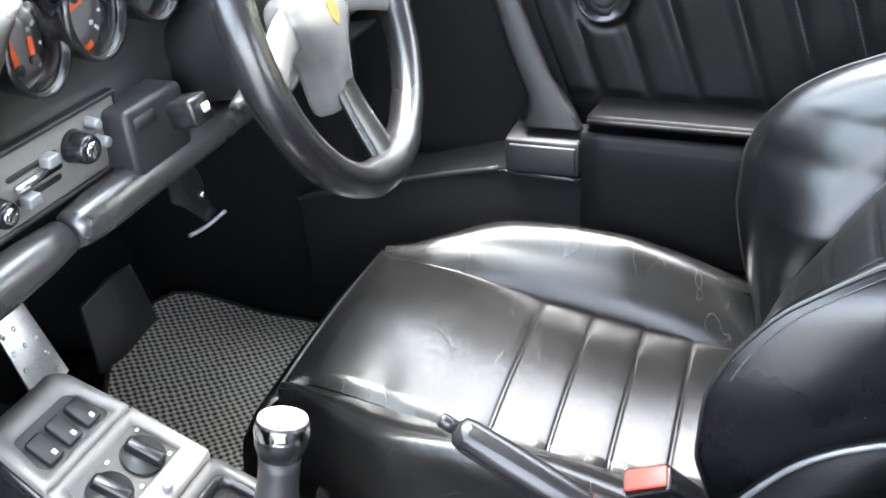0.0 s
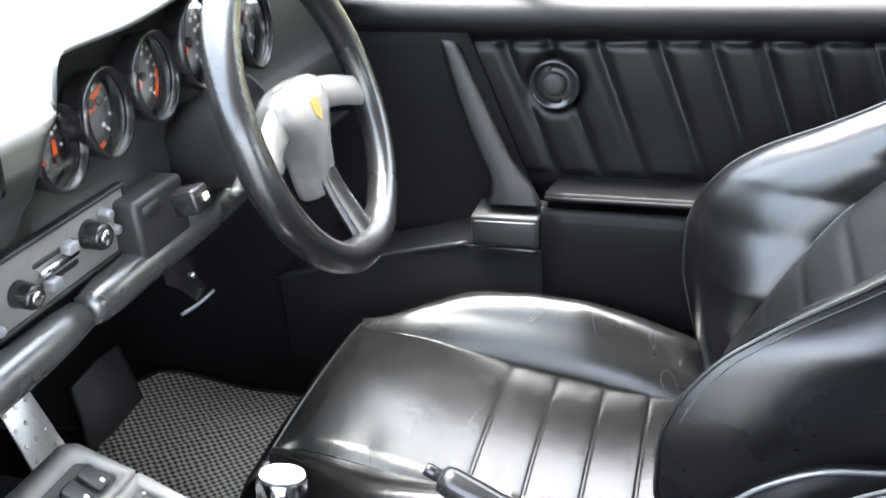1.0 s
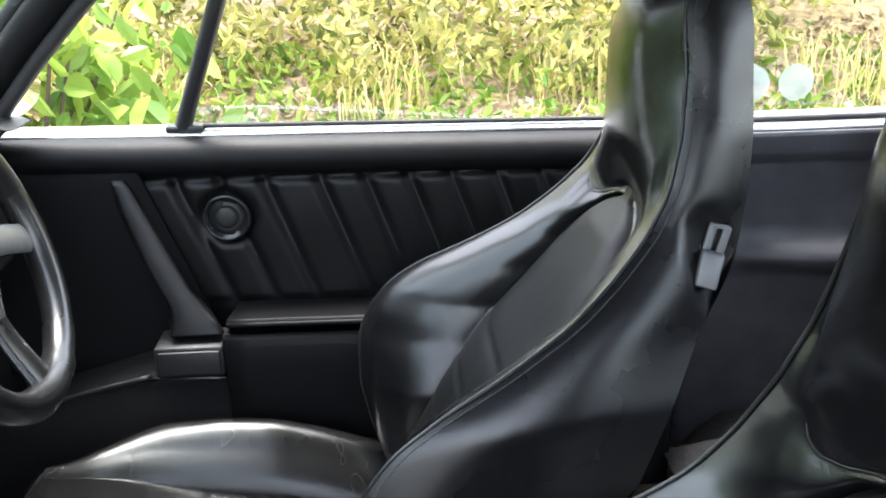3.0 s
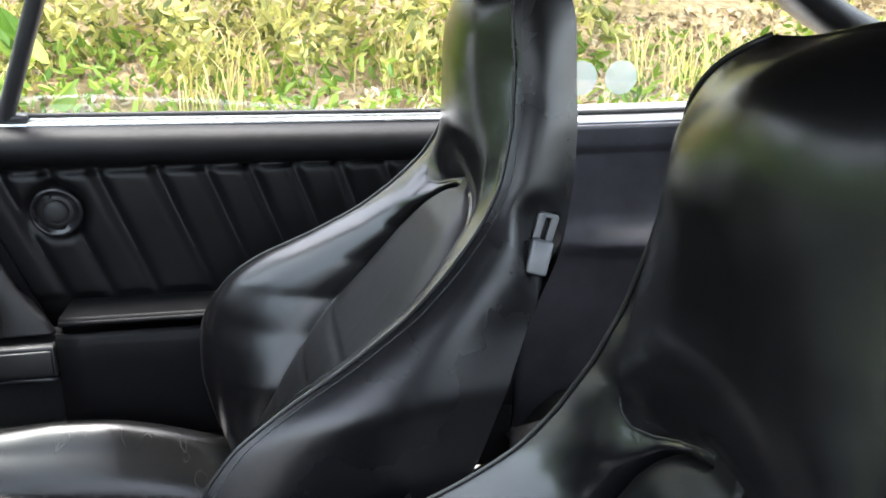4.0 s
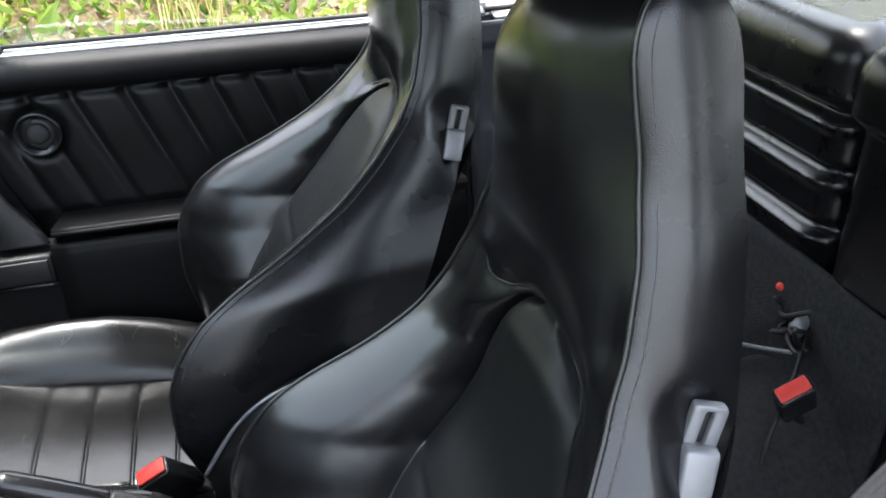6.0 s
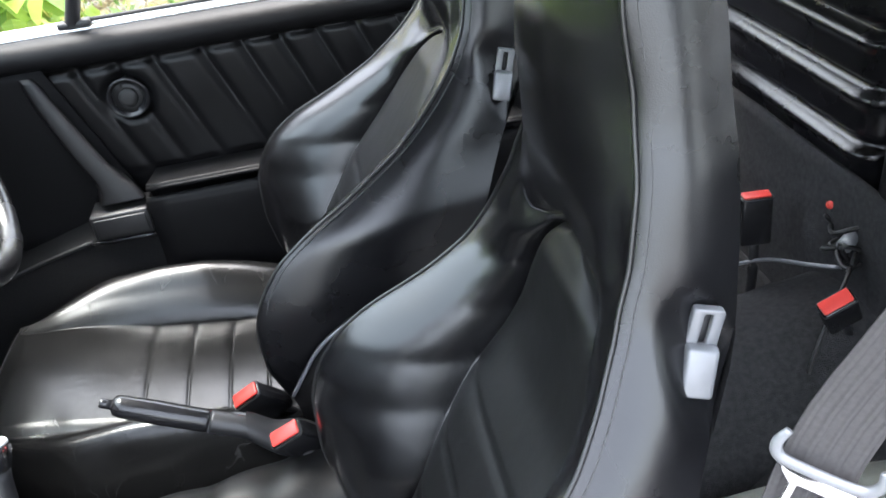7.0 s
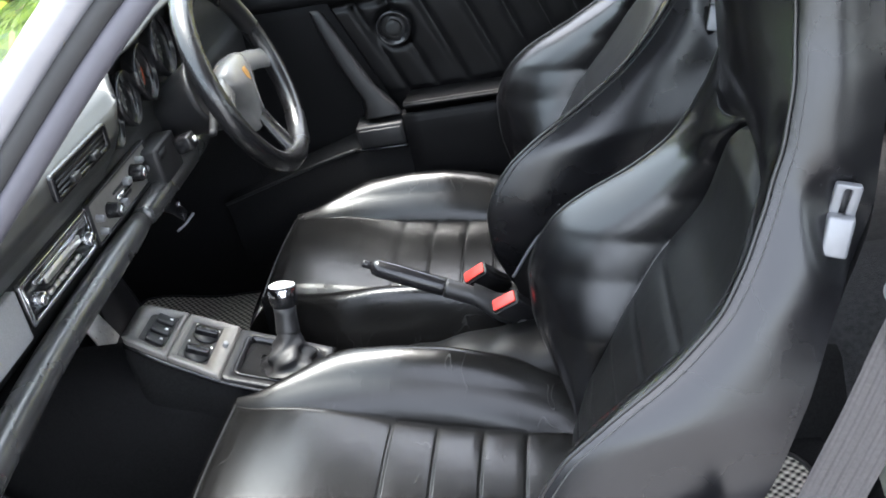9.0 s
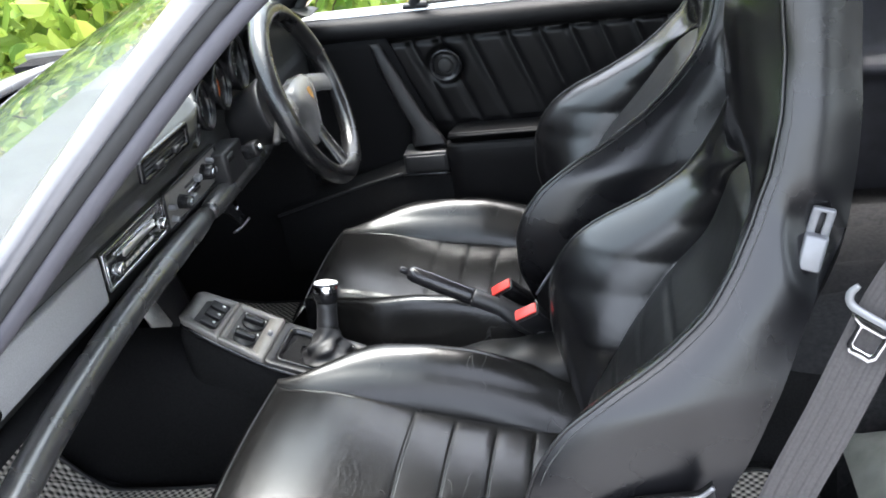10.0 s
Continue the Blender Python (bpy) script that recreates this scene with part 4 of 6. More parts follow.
for kx in (-0.07, 0.072):
    make_knob(radio, RM @ Matrix.Translation((kx, -0.004, 0.005)), 0.010, 0.016, CHROME, "bright tuning knob")
for i in range(6):
    part("button", prism(rounded(0.012, 0.006, 0.0015), RM @ Matrix.Translation((-0.036 + 0.0155 * i, -0.015, 0.005)), 0.004), ALUMINIUM, radio)

# passenger side panel and glove box
part("glovebox_panel", box(-0.13, 0.13, -0.036, 0.036, -0.01, 0.005, None, facing_rear(-0.503, -0.445, 0.780, 6)), GREY_PANEL, dash, "plain mid-grey glove box panel", bevel=0.003)
make_knob(dash, facing_rear(-0.50, -0.592, 0.765, 6), 0.010, 0.012, CHROME, "small chrome latch knob")

# padded knee rail below the dashboard
def rail(points, label):
    return part("knee_rail", tube(points, 0.021, 16, 30, taper=lambda f: 1.0 - 0.25 * (2 * abs(f - 0.5)) ** 12), RAIL_VINYL, dash, label)


rail([(-0.43, -0.72, 0.705), (-0.462, -0.55, 0.712), (-0.485, -0.30, 0.722), (-0.492, -0.004, 0.726)], "black padded rail under the passenger side")
rail([(-0.492, 0.004, 0.726), (-0.493, 0.12, 0.727), (-0.495, 0.25, 0.727), (-0.51, 0.40, 0.725)], "black padded rail under the driver side")
part("under_panel", surface(lambda u, v: (-0.50 - 0.35 * v, -0.70 + 1.36 * u, 0.705 - 0.06 * v), 12, 6), CARPET, dash, thick=0.006)

# steering column, stalks and ignition switch
column = thing("steering_column", (-0.50, 0.24, 0.76), "black steering column shroud with stalks", "steering column")
WC = Vector((-0.363, 0.266, 0.838))
EL, YA = radians(16.5), radians(5)
AX = Vector((math.cos(EL) * math.cos(YA), math.cos(EL) * math.sin(YA), math.sin(EL)))
UX = Vector((-math.sin(YA), math.cos(YA), 0))
VX = AX.cross(UX)
WM = Matrix.Translation(WC) @ Matrix(((UX.x, VX.x, AX.x, 0), (UX.y, VX.y, AX.y, 0), (UX.z, VX.z, AX.z, 0), (0, 0, 0, 1)))
part("shroud", lathe([(0.046, -0.19), (0.053, -0.13), (0.064, -0.085), (0.066, -0.076), (0.064, -0.072), (0.060, -0.074), (0.052, -0.088), (0.001, -0.09)], WM, 36), PLASTIC, column)
part("switch_box", box(-0.57, -0.475, 0.085, 0.17, 0.735, 0.80), PLASTIC, column, "square black switch housing", bevel=0.006)
part("key_slot", prism(rounded(0.03, 0.012, 0.003), facing_rear(-0.4745, 0.108, 0.785), 0.001), DIAL, column)
part("light_switch", box(-0.014, 0.014, -0.013, 0.013, 0.0, 0.03, None, facing_rear(-0.455, 0.128, 0.785, -12)), PLASTIC_GLOSS, column, "square glossy switch knob", bevel=0.004)
# white highlight of the knob, laid on as a small white patch
part("switch_glint", prism(rounded(0.010, 0.008, 0.002), facing_rear(-0.4245, 0.130, 0.792, -12), 0.001), WHITE_INK, column)
for s, dz in ((-1, -0.02), (1, 0.0)):
    base = WM @ Vector((0.03 * s, dz, -0.07))
    tip = WM @ Vector((0.135 * s, dz - 0.01, -0.05))
    part("stalk", tube([base, base.lerp(tip, 0.5), tip], 0.007, 10, 10, flat=0.7), PLASTIC, column)

wheel = thing("steering_wheel", tuple(WC), "black leather three-spoke sports steering wheel with small gold crest", "steering wheel")
R_OUT, R_TUBE = 0.181, 0.0175
def rim_fn(u, v):
    a, b = 2 * math.pi * u, 2 * math.pi * v
    rr = R_TUBE * (1 + 0.10 * (abs(math.sin(a)) > 0.93))
    rad = R_OUT - R_TUBE + rr * math.cos(b)
    return tuple(WM @ Vector((rad * math.cos(a), rad * math.sin(a), rr * 1.05 * math.sin(b))))
bm = surface(rim_fn, 96, 18, True)
bmesh.ops.remove_doubles(bm, verts=bm.verts, dist=1e-6)
part("rim", bm, RIM_LEATHER, wheel, "thick stitched leather rim")
# horn pad: a domed tongue that narrows down the lower spoke
PAD = spline([(x, y, 0) for x, y in ((0.0, 0.037), (0.032, 0.035), (0.056, 0.026), (0.062, 0.004), (0.049, -0.018), (0.031, -0.045), (0.0225, -0.085), (0.015, -0.093), (0.0, -0.094), (-0.015, -0.093), (-0.0225, -0.085), (-0.031, -0.045), (-0.049, -0.018), (-0.062, 0.004), (-0.056, 0.026), (-0.032, 0.035), (0.0, 0.037))], 64)[:-1]
part("hub_pad", loft([[WM @ Vector((q.x * k, (q.y + 0.01) * k - 0.01, h - 0.005 - 0.013 * step(0.0, -0.09, q.y * k))) for q in PAD] for k, h in ((0.97, -0.030), (1.0, -0.024), (1.0, -0.010), (0.975, -0.003), (0.91, 0.002), (0.78, 0.006), (0.5, 0.009), (0.2, 0.010))]), HUB_SHEEN, wheel, "horn pad with sky sheen in its grey")
for sg in (1, -1):
    pts = [WM @ Vector((sg * r, dy, z)) for r, dy, z in ((0.035, 0.006, -0.019), (0.070, 0.002, -0.017), (0.105, -0.007, -0.011), (0.145, -0.022, -0.004), (0.168, -0.031, 0.0))]
    part("spoke", tube(pts, 0.0205, 16, 16, up=AX, flat=0.40, taper=lambda f: 1.10 - 0.55 * f + 0.45 * f * f), HUB_SHEEN, wheel, "spoke with sky sheen in its grey")
pts = [WM @ Vector((0, -r, z)) for r, z in ((0.06, -0.016), (0.10, -0.012), (0.15, -0.003), (0.168, 0.0))]
part("spoke", tube(pts, 0.021, 16, 16, up=AX, flat=0.36, taper=lambda f: 1.0 + 0.7 * f * f), RIM_LEATHER, wheel)
part("crest", prism([(-0.0085, 0.011), (0.0085, 0.011), (0.0085, -0.004), (0.0, -0.013), (-0.0085, -0.004)], WM @ Matrix.Translation((0.0, 0.0, 0.0042)), 0.0015), GOLD, wheel, "small gold shield", shade=False)

# pedals and footwell pieces
plate = thing("foot_plate", (-0.76, 0.13, 0.42), "drilled bare aluminium foot plate on a pedal arm", "pedal")
FM = Matrix.Translation((-0.755, 0.133, 0.455)) @ Matrix.Rotation(radians(-22), 4, "Y") @ Matrix(((0, 0, 1, 0), (1, 0, 0, 0), (0, 1, 0, 0), (0, 0, 0, 1)))
part("plate", prism([(-0.034, -0.062), (0.028, -0.052), (0.030, 0.05), (-0.020, 0.05)], FM, 0.004), ALUMINIUM, plate, bevel=0.0015)
for i in range(3):
    for j in range(4):
        part("stud", lathe([(0.0034, 0), (0.0028, 0.0012), (0.0012, 0.0012), (0.001, 0.0004)], FM @ Matrix.Translation((-0.019 + 0.018 * i, -0.040 + 0.024 * j, 0.004)), 10), ALUMINIUM, plate)
part("arm", tube([(-0.78, 0.13, 0.46), (-0.88, 0.13, 0.54), (-1.21, 0.13, 0.68)], 0.009, 8, 10), PLASTIC, plate)
pedal = thing("accelerator_pedal", (-0.88, 0.40, 0.20), "black rubber-faced accelerator pedal in the driver footwell", "pedal")
PM = Matrix.Translation((-0.872, 0.405, 0.310)) @ Matrix.Rotation(radians(-9), 4, "Y") @ Matrix(((0, 0, 1, 0), (1, 0, 0, 0), (0, 1, 0, 0), (0, 0, 0, 1)))
part("pad", prism([(-0.088, -0.060), (-0.030, -0.066), (0.052, -0.058), (0.046, 0.052), (0.0, 0.058), (-0.070, 0.050)], PM, 0.008), PLASTIC, pedal, bevel=0.003)
part("pad_edge", tube([PM @ Vector(q) for q in ((0.053, -0.057, 0.008), (0.050, 0.0, 0.009), (0.046, 0.053, 0.008))], 0.0022, 6, 8), PLASTIC, pedal)
part("arm", tube([PM @ Vector((0, -0.04, -0.002)), PM @ Vector((0, -0.08, -0.05)), (-1.05, 0.40, 0.19)], 0.01, 8, 10), PLASTIC, pedal)
bracket = thing("column_bracket", (-0.62, 0.30, 0.62), "dark metal bracket hanging below the dashboard", "bracket")
part("plate", prism([(-0.03, 0.07), (0.02, 0.06), (0.03, -0.02), (0.045, -0.05), (0.02, -0.055), (-0.01, -0.02), (-0.035, 0.0)], facing_rear(-0.60, 0.295, 0.606), 0.004), PLASTIC_GLOSS, bracket, bevel=0.001)
part("lever", tube([(-0.60, 0.28, 0.551), (-0.595, 0.31, 0.549), (-0.59, 0.345, 0.552)], 0.0028, 8, 8), SATIN, bracket)
for q in ((0.287, 0.651), (0.315, 0.591)):
    part("screw", lathe([(0.005, 0), (0.004, 0.003), (0.001, 0.0035)], facing_rear(-0.596, *q), 12), CHROME, bracket)

# ---------- centre console ----------
console = thing("centre_console", (-0.42, -0.05, 0.42), "grey and black centre console with switches and blower knobs", "console")
CONX = [-0.556, -0.549, -0.535, -0.48, -0.40, -0.33, -0.26, -0.235]
CONZ = [0.560, 0.576, 0.572, 0.540, 0.493, 0.464, 0.438, 0.430]
CONW = [0.034, 0.042, 0.048, 0.054, 0.060, 0.062, 0.060, 0.056]
CY = -0.057


def con_z(x):
    return float(np.interp(x, CONX, CONZ))


def con_section(i):
    x, z, w = CONX[i], CONZ[i], CONW[i]
    z -= 0.006
    return [(x, CY - w - 0.012, z - 0.16), (x, CY - w - 0.006, z - 0.02), (x, CY - w + 0.002, z - 0.004), (x, CY - w + 0.010, z), (x, CY + w - 0.010, z), (x, CY + w - 0.002, z - 0.004), (x, CY + w + 0.006, z - 0.02), (x, CY + w + 0.012, z - 0.16)]


part("console_body", loft([con_section(i) for i in range(8)]), CARPET, console, bevel=0.004)


def on_console(x, y):
    """Pose on the console's top: x to the right of the car, y to its nose, z out of the surface."""
    d = 0.02
    n = Vector((con_z(x - d) - con_z(x + d), 0, 2 * d)).normalized()
    f = Vector((0, 1, 0)).cross(n)
    fwd = -f if f.x > 0 else f
    right = fwd.cross(n)
    return Matrix((( right.x, fwd.x, n.x, x), (right.y, fwd.y, n.y, CY + y), (right.z, fwd.z, n.z, con_z(x)), (0, 0, 0, 1)))


def band_outline(xa, xb, wa, wb, r, k=4, rb=None):
    """Four-sided outline with round corners, half width wa at its nose end xa and wb at xb."""
    pts, rear = [], r if rb is None else rb
    for xe, ye, sx, sy, a0, r in ((xb, wb, -1, -1, 0, rear), (xa, wa, 1, -1, 90, r), (xa, -wa, 1, 1, 180, r), (xb, -wb, -1, 1, 270, rear)):
        cx, cy = xe + sx * r, ye + sy * r
        for i in range(k + 1):
            a = radians(a0 + 90 * i / k)
            pts.append((cx + r * math.cos(a), cy + r * math.sin(a)))
    return pts


def on_top(outline, h):
    return [Vector((x, CY + y, con_z(x) + h)) for x, y in outline]


def con_frame(outer, inner, h0, h1, lip=0.0015):
    """Raised frame on the console's top between two outlines, its outer edge rolled over."""
    cx = sum(q[0] for q in outer) / len(outer)
    roll = [(cx + (x - cx) * 0.975, y * 0.975) for x, y in outer]
    loops = [on_top(outer, h0), on_top(outer, h1 - lip), on_top(roll, h1), on_top(inner, h1), on_top(inner, h0)]
    bm = bmesh.new()
    rows = [[bm.verts.new(q) for q in lp] for lp in loops]
    n = len(outer)
    for a, b in zip(rows, rows[1:]):
        for i in range(n):
            bm.faces.new((a[i], a[(i + 1) % n], b[(i + 1) % n], b[i]))
    return bm


def con_plate(outline, h):
    """Sheet inside an outline, as a fan round its middle."""
    cx = sum(q[0] for q in outline) / len(outline)
    bm = bmesh.new()
    mid_v = bm.verts.new((cx, CY, con_z(cx) + h))
    vs = [bm.verts.new(q) for q in on_top(outline, h)]
    for i in range(len(vs)):
        bm.faces.new((mid_v, vs[i], vs[(i + 1) % len(vs)]))
    return bm


# switch panel with a round nose
S_OUT, S_IN = band_outline(-0.551, -0.4815, 0.050, 0.0565, 0.022, 7, 0.002), band_outline(-0.529, -0.488, 0.037, 0.042, 0.010, 7)
sw_panel = part("switch_panel", con_frame(S_OUT, S_IN, -0.006, 0.006), TAUPE, console, "grey switch panel with a round nose")
part("switch_well", con_plate(S_IN, -0.001), WELL, sw_panel)
for i in range(3):
    sm = on_console(-0.507, -0.0245 + 0.0245 * i) @ Matrix.Translation((0, 0, 0.0005)) @ Matrix.Rotation(radians(6), 4, "X")
    sw = part("rocker_switch", prism(rounded(0.0175, 0.029, 0.003), sm, 0.0065), PLASTIC, sw_panel, "black rocker switch", bevel=0.0015)
    part("symbol", prism(rounded(0.004, 0.005, 0.001), sm @ Matrix.Translation((0.002, -0.008, 0.0066)), 0.0005), WHITE_INK, sw)
# blower panel behind it
B_OUT, B_IN = band_outline(-0.4795, -0.408, 0.0575, 0.0625, 0.003), band_outline(-0.473, -0.427, 0.046, 0.049, 0.004)
kp = part("blower_panel", con_frame(B_OUT, B_IN, -0.006, 0.006), TAUPE, console, "grey blower control panel")
part("blower_face", con_plate(B_IN, -0.002), WELL, kp)
for sx in (-0.0235, 0.0235):
    km = on_console(-0.449, sx) @ Matrix.Translation((0, 0, -0.0005))
    dial = part("dial", lathe([(0.0205, 0), (0.020, 0.003), (0.001, 0.003)], km, 28), PLASTIC, kp)
    part("grip", prism(rounded(0.012, 0.037, 0.004), km @ Matrix.Rotation(radians(6), 4, "Z"), 0.014), PLASTIC_GLOSS, dial, bevel=0.003)
make_knob(kp, on_console(-0.418, 0.006) @ Matrix.Translation((0, 0, 0.006)), 0.0048, 0.007, SATIN)
for q in ((-0.466, 0.042), (-0.434, 0.040), (-0.434, -0.002), (-0.466, -0.001)):
    part("symbol", prism(rounded(0.004, 0.003, 0.001), on_console(*q) @ Matrix.Translation((0, 0, -0.0006)), 0.0008), WHITE_INK, kp)
# surround of the gear lever
G_OUT, G_IN, G_LIP = band_outline(-0.406, -0.262, 0.0625, 0.060, 0.008), band_outline(-0.392, -0.276, 0.049, 0.047, 0.012), band_outline(-0.388, -0.280, 0.045, 0.043, 0.010)
gs = part("gear_surround", con_frame(G_OUT, G_IN, -0.010, 0.003), PLASTIC, console, "black gear lever surround")
part("surround_lip", con_frame(G_IN, G_LIP, -0.008, 0.0065, 0.001), PLASTIC_GLOSS, gs, "raised glossy rim")
part("surround_well", con_plate(G_IN, -0.012), DIAL, gs)


def boot_skirt_fn(u, v):
    a = 2 * math.pi * v
    r = 1.0 - 0.45 * u
    z = -0.004 - 0.016 * math.sin(math.pi * u) + 0.004 * math.sin(5 * a + 6 * u)
    x = -0.334 + 0.053 * r * math.copysign(abs(math.cos(a)) ** 0.6, math.cos(a))
    return (x, CY + 0.044 * r * math.copysign(abs(math.sin(a)) ** 0.6, math.sin(a)), con_z(x) + z)


part("boot_skirt", surface(boot_skirt_fn, 16, 56, True), GAITER, gs, "slack leather round the lever")
for y0, y1 in ((-0.062, -0.058), (0.058, 0.062)):
    part("side_lip", tube([(x, CY + math.copysign(float(np.interp(x, (-0.545, -0.52, -0.48, -0.262), (0.044, 0.054, 0.0590, 0.0645))), y0), con_z(x) - 0.008) for x in np.linspace(-0.545, -0.262, 24)], 0.0045, 8, raw=True), PLASTIC_GLOSS, console, "narrow glossy edge below the panels")

lever = thing("gear_lever", (-0.315, -0.045, 0.47), "gear lever with chrome-topped knob and leather gaiter", "gear lever")
KT = Vector((-0.304, -0.016, 0.587))
KB = Vector((-0.312, -0.056, 0.475))
ax = (KT - KB).normalized()
LM = Matrix.Translation(KB) @ ax.to_track_quat("Z", "Y").to_matrix().to_4x4()
hgt = (KT - KB).length
def gaiter_fn(u, v):
    a = 2 * math.pi * v
    r = 0.031 * (1 - u) ** 1.35 + 0.0165
    fold = math.sin(3 * a + 7 * u + 1.5 * math.sin(2 * a)) + 0.6 * math.sin(5 * a - 12 * u + 2)
    r *= 1 + 0.17 * fold * math.sin(math.pi * min(1.0, 0.12 + u)) + 0.05 * math.sin(u * 15 + 4 * math.sin(a + 1)) * (1 - u)
    return tuple(LM @ Vector((r * math.cos(a), r * 1.1 * math.sin(a), -0.016 + 0.062 * u)))
part("gaiter", surface(gaiter_fn, 60, 64, True), GAITER, lever, "wrinkled leather gaiter")
part("stick", lathe([(0.0180, 0.040), (0.0188, 0.046), (0.0180, 0.052), (0.0172, hgt - 0.046), (0.0180, hgt - 0.036)], LM, 24), PLASTIC, lever)
knob = part("gear_knob", lathe([(0.014, hgt - 0.04), (0.0185, hgt - 0.034), (0.0222, hgt - 0.024), (0.0232, hgt - 0.013), (0.0218, hgt - 0.003), (0.018, hgt)], LM, 32), PLASTIC_GLOSS, lever, "round glossy gear knob")
part("knob_cap", lathe([(0.0212, hgt - 0.003), (0.0203, hgt + 0.0005), (0.014, hgt + 0.0028), (0.001, hgt + 0.0035)], LM, 32), KNOB_CAP, knob, "polished metal cap")
part("knob_ring", lathe([(0.0231, hgt - 0.016), (0.0237, hgt - 0.011), (0.0226, hgt - 0.005)], LM, 32, False), CHROME, knob)

# handbrake with sleeve
brake = thing("handbrake", (0.05, 0.0, 0.42), "black handbrake lever with push button", "handbrake")
HT, HB = Vector((-0.165, 0.016, 0.581)), Vector((0.085, -0.002, 0.46))
hx = (HB - HT).normalized()
HM = Matrix.Translation(HT) @ hx.to_track_quat("Z", "X").to_matrix().to_4x4()
part("grip", lathe([(0.006, 0.0), (0.0125, 0.004), (0.0145, 0.012), (0.0155, 0.05), (0.0150, 0.117), (0.0143, 0.120)], HM, 20), PLASTIC_GLOSS, brake, "ribless glossy grip")
part("lever_arm", lathe([(0.0143, 0.1215), (0.0150, 0.125), (0.0140, 0.2), (0.012, 0.27)], HM, 20), PLASTIC, brake)
part("button", lathe([(0.0055, -0.014), (0.0065, -0.012), (0.0062, 0.002)], HM, 14), PLASTIC_GLOSS, brake)
def sleeve_fn(u, v):
    a = 2 * math.pi * v
    r = 0.020 + 0.028 * u ** 1.5
    r *= 1 + 0.10 * math.sin(14 * u + 1.5 * math.sin(a))
    c = HT.lerp(HB, 0.62 + 0.5 * u) + Vector((0, 0, -0.02 * u))
    return (c.x, c.y + r * math.cos(a), c.z + r * math.sin(a))
part("sleeve", surface(sleeve_fn, 24, 24, True), GAITER, brake, "wrinkled leather sleeve")
def cover_fn(u, v):
    x = -0.258 + 0.40 * u
    a = math.pi * v
    w = 0.062 + 0.006 * math.sin(9 * u)
    fold = 0.005 * math.sin(10 * u + 5 * v) * math.sin(a) + 0.003 * math.sin(23 * u - 7 * v) * step(0.1, 0.5, u)
    z = 0.395 + (0.036 + 0.050 * step(0.15, 0.9, u)) * math.sin(a) ** 0.5 + fold
    return (x, CY + 0.004 - w * math.cos(a), z)
cover = part("tunnel_cover", surface(cover_fn, 70, 40), LEATHER_FLAT, console, "loose creased leather tunnel cover")
part("cover_welt", tube([cover_fn(0.03, v) for v in np.linspace(0.05, 0.95, 24)], 0.003, 8, raw=True), TAUPE, cover, "pale stiff front rim")


def make_buckle(at, tilt, turn, length=0.07, stalk=0.10, group="front belt buckles", normal=None):
    b = thing("belt_buckle", at, "black seat belt buckle with red release button", "buckle", group)
    m = Matrix.Translation(at) @ Matrix.Rotation(radians(turn), 4, "Z") @ Matrix.Rotation(radians(tilt), 4, "Y")
    if normal:
        nz = Vector(normal).normalized()
        ny = Vector((1.0, 0.16, -0.06))
        ny = (ny - ny.dot(nz) * nz).normalized()
        nx = ny.cross(nz)
        m = Matrix(((nx.x, ny.x, nz.x, at[0]), (nx.y, ny.y, nz.y, at[1]), (nx.z, ny.z, nz.z, at[2]), (0, 0, 0, 1)))
    part("housing", prism(rounded(0.024, 0.046, 0.005), m @ Matrix.Translation((0, 0, -length)), length), PLASTIC_GLOSS, b, bevel=0.003)
    part("release_button", prism(rounded(0.019, 0.041, 0.003), m @ Matrix.Translation((-0.001, 0, 0.0)), 0.004), RED, b, "red plastic release button", bevel=0.0015)
    part("frame", ring(rounded(0.0248, 0.0468, 0.005), rounded(0.0232, 0.0452, 0.004), m @ Matrix.Translation((0, 0, -0.001)), 0.002), PLASTIC, b)
    part("stalk", tube([m @ Vector((0, 0, -length)), m @ Vector((0, 0, -length - stalk * 0.5)), m @ Vector((0.01, 0, -length - stalk))], 0.008, 8, 8, flat=0.6), PLASTIC, b)
    return b


make_buckle((-0.018, 0.082, 0.499), 0, 0, 0.07, 0.12, normal=(-0.52, -0.40, 0.76))
make_buckle((0.039, -0.041, 0.522), 0, 0, 0.08, 0.08, normal=(-0.45, -0.42, 0.78))

# ---------- driver door ----------
door = thing("door_1", (0.0, 0.74, 0.30), "closed driver door with black quilted leather lining and long pocket", "door", "", "structure")
SLANT = 0.36
SEAMS = [-0.263 - 0.075 * k for k in (1,)] + [-0.263, -0.195, -0.126, -0.038, 0.034, 0.103, 0.170, 0.244, 0.317, 0.39, 0.46, 0.53]


def quilt_fn(u, v):
    x, z = -0.36 + 0.93 * u, 0.575 + 0.235 * v
    y = 0.728
    s = x + SLANT * (z - 0.80)
    near = min(abs(s - q) for q in SEAMS)
    y -= 0.011 * (1 - math.exp(-(near / 0.010) ** 2)) * (0.45 + 0.55 * step(0.62, 0.79, z)) * step(0.585, 0.60, z)
    y += groove(z, 0.797, 0.007, 0.008)
    d = math.hypot(x + 0.186, z - 0.734)
    y += 0.012 * math.exp(-(max(0, d - 0.037) / 0.010) ** 2) * (d > 0.03)
    return (x, y, z)


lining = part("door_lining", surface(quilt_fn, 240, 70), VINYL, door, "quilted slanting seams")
bm = bmesh.new()
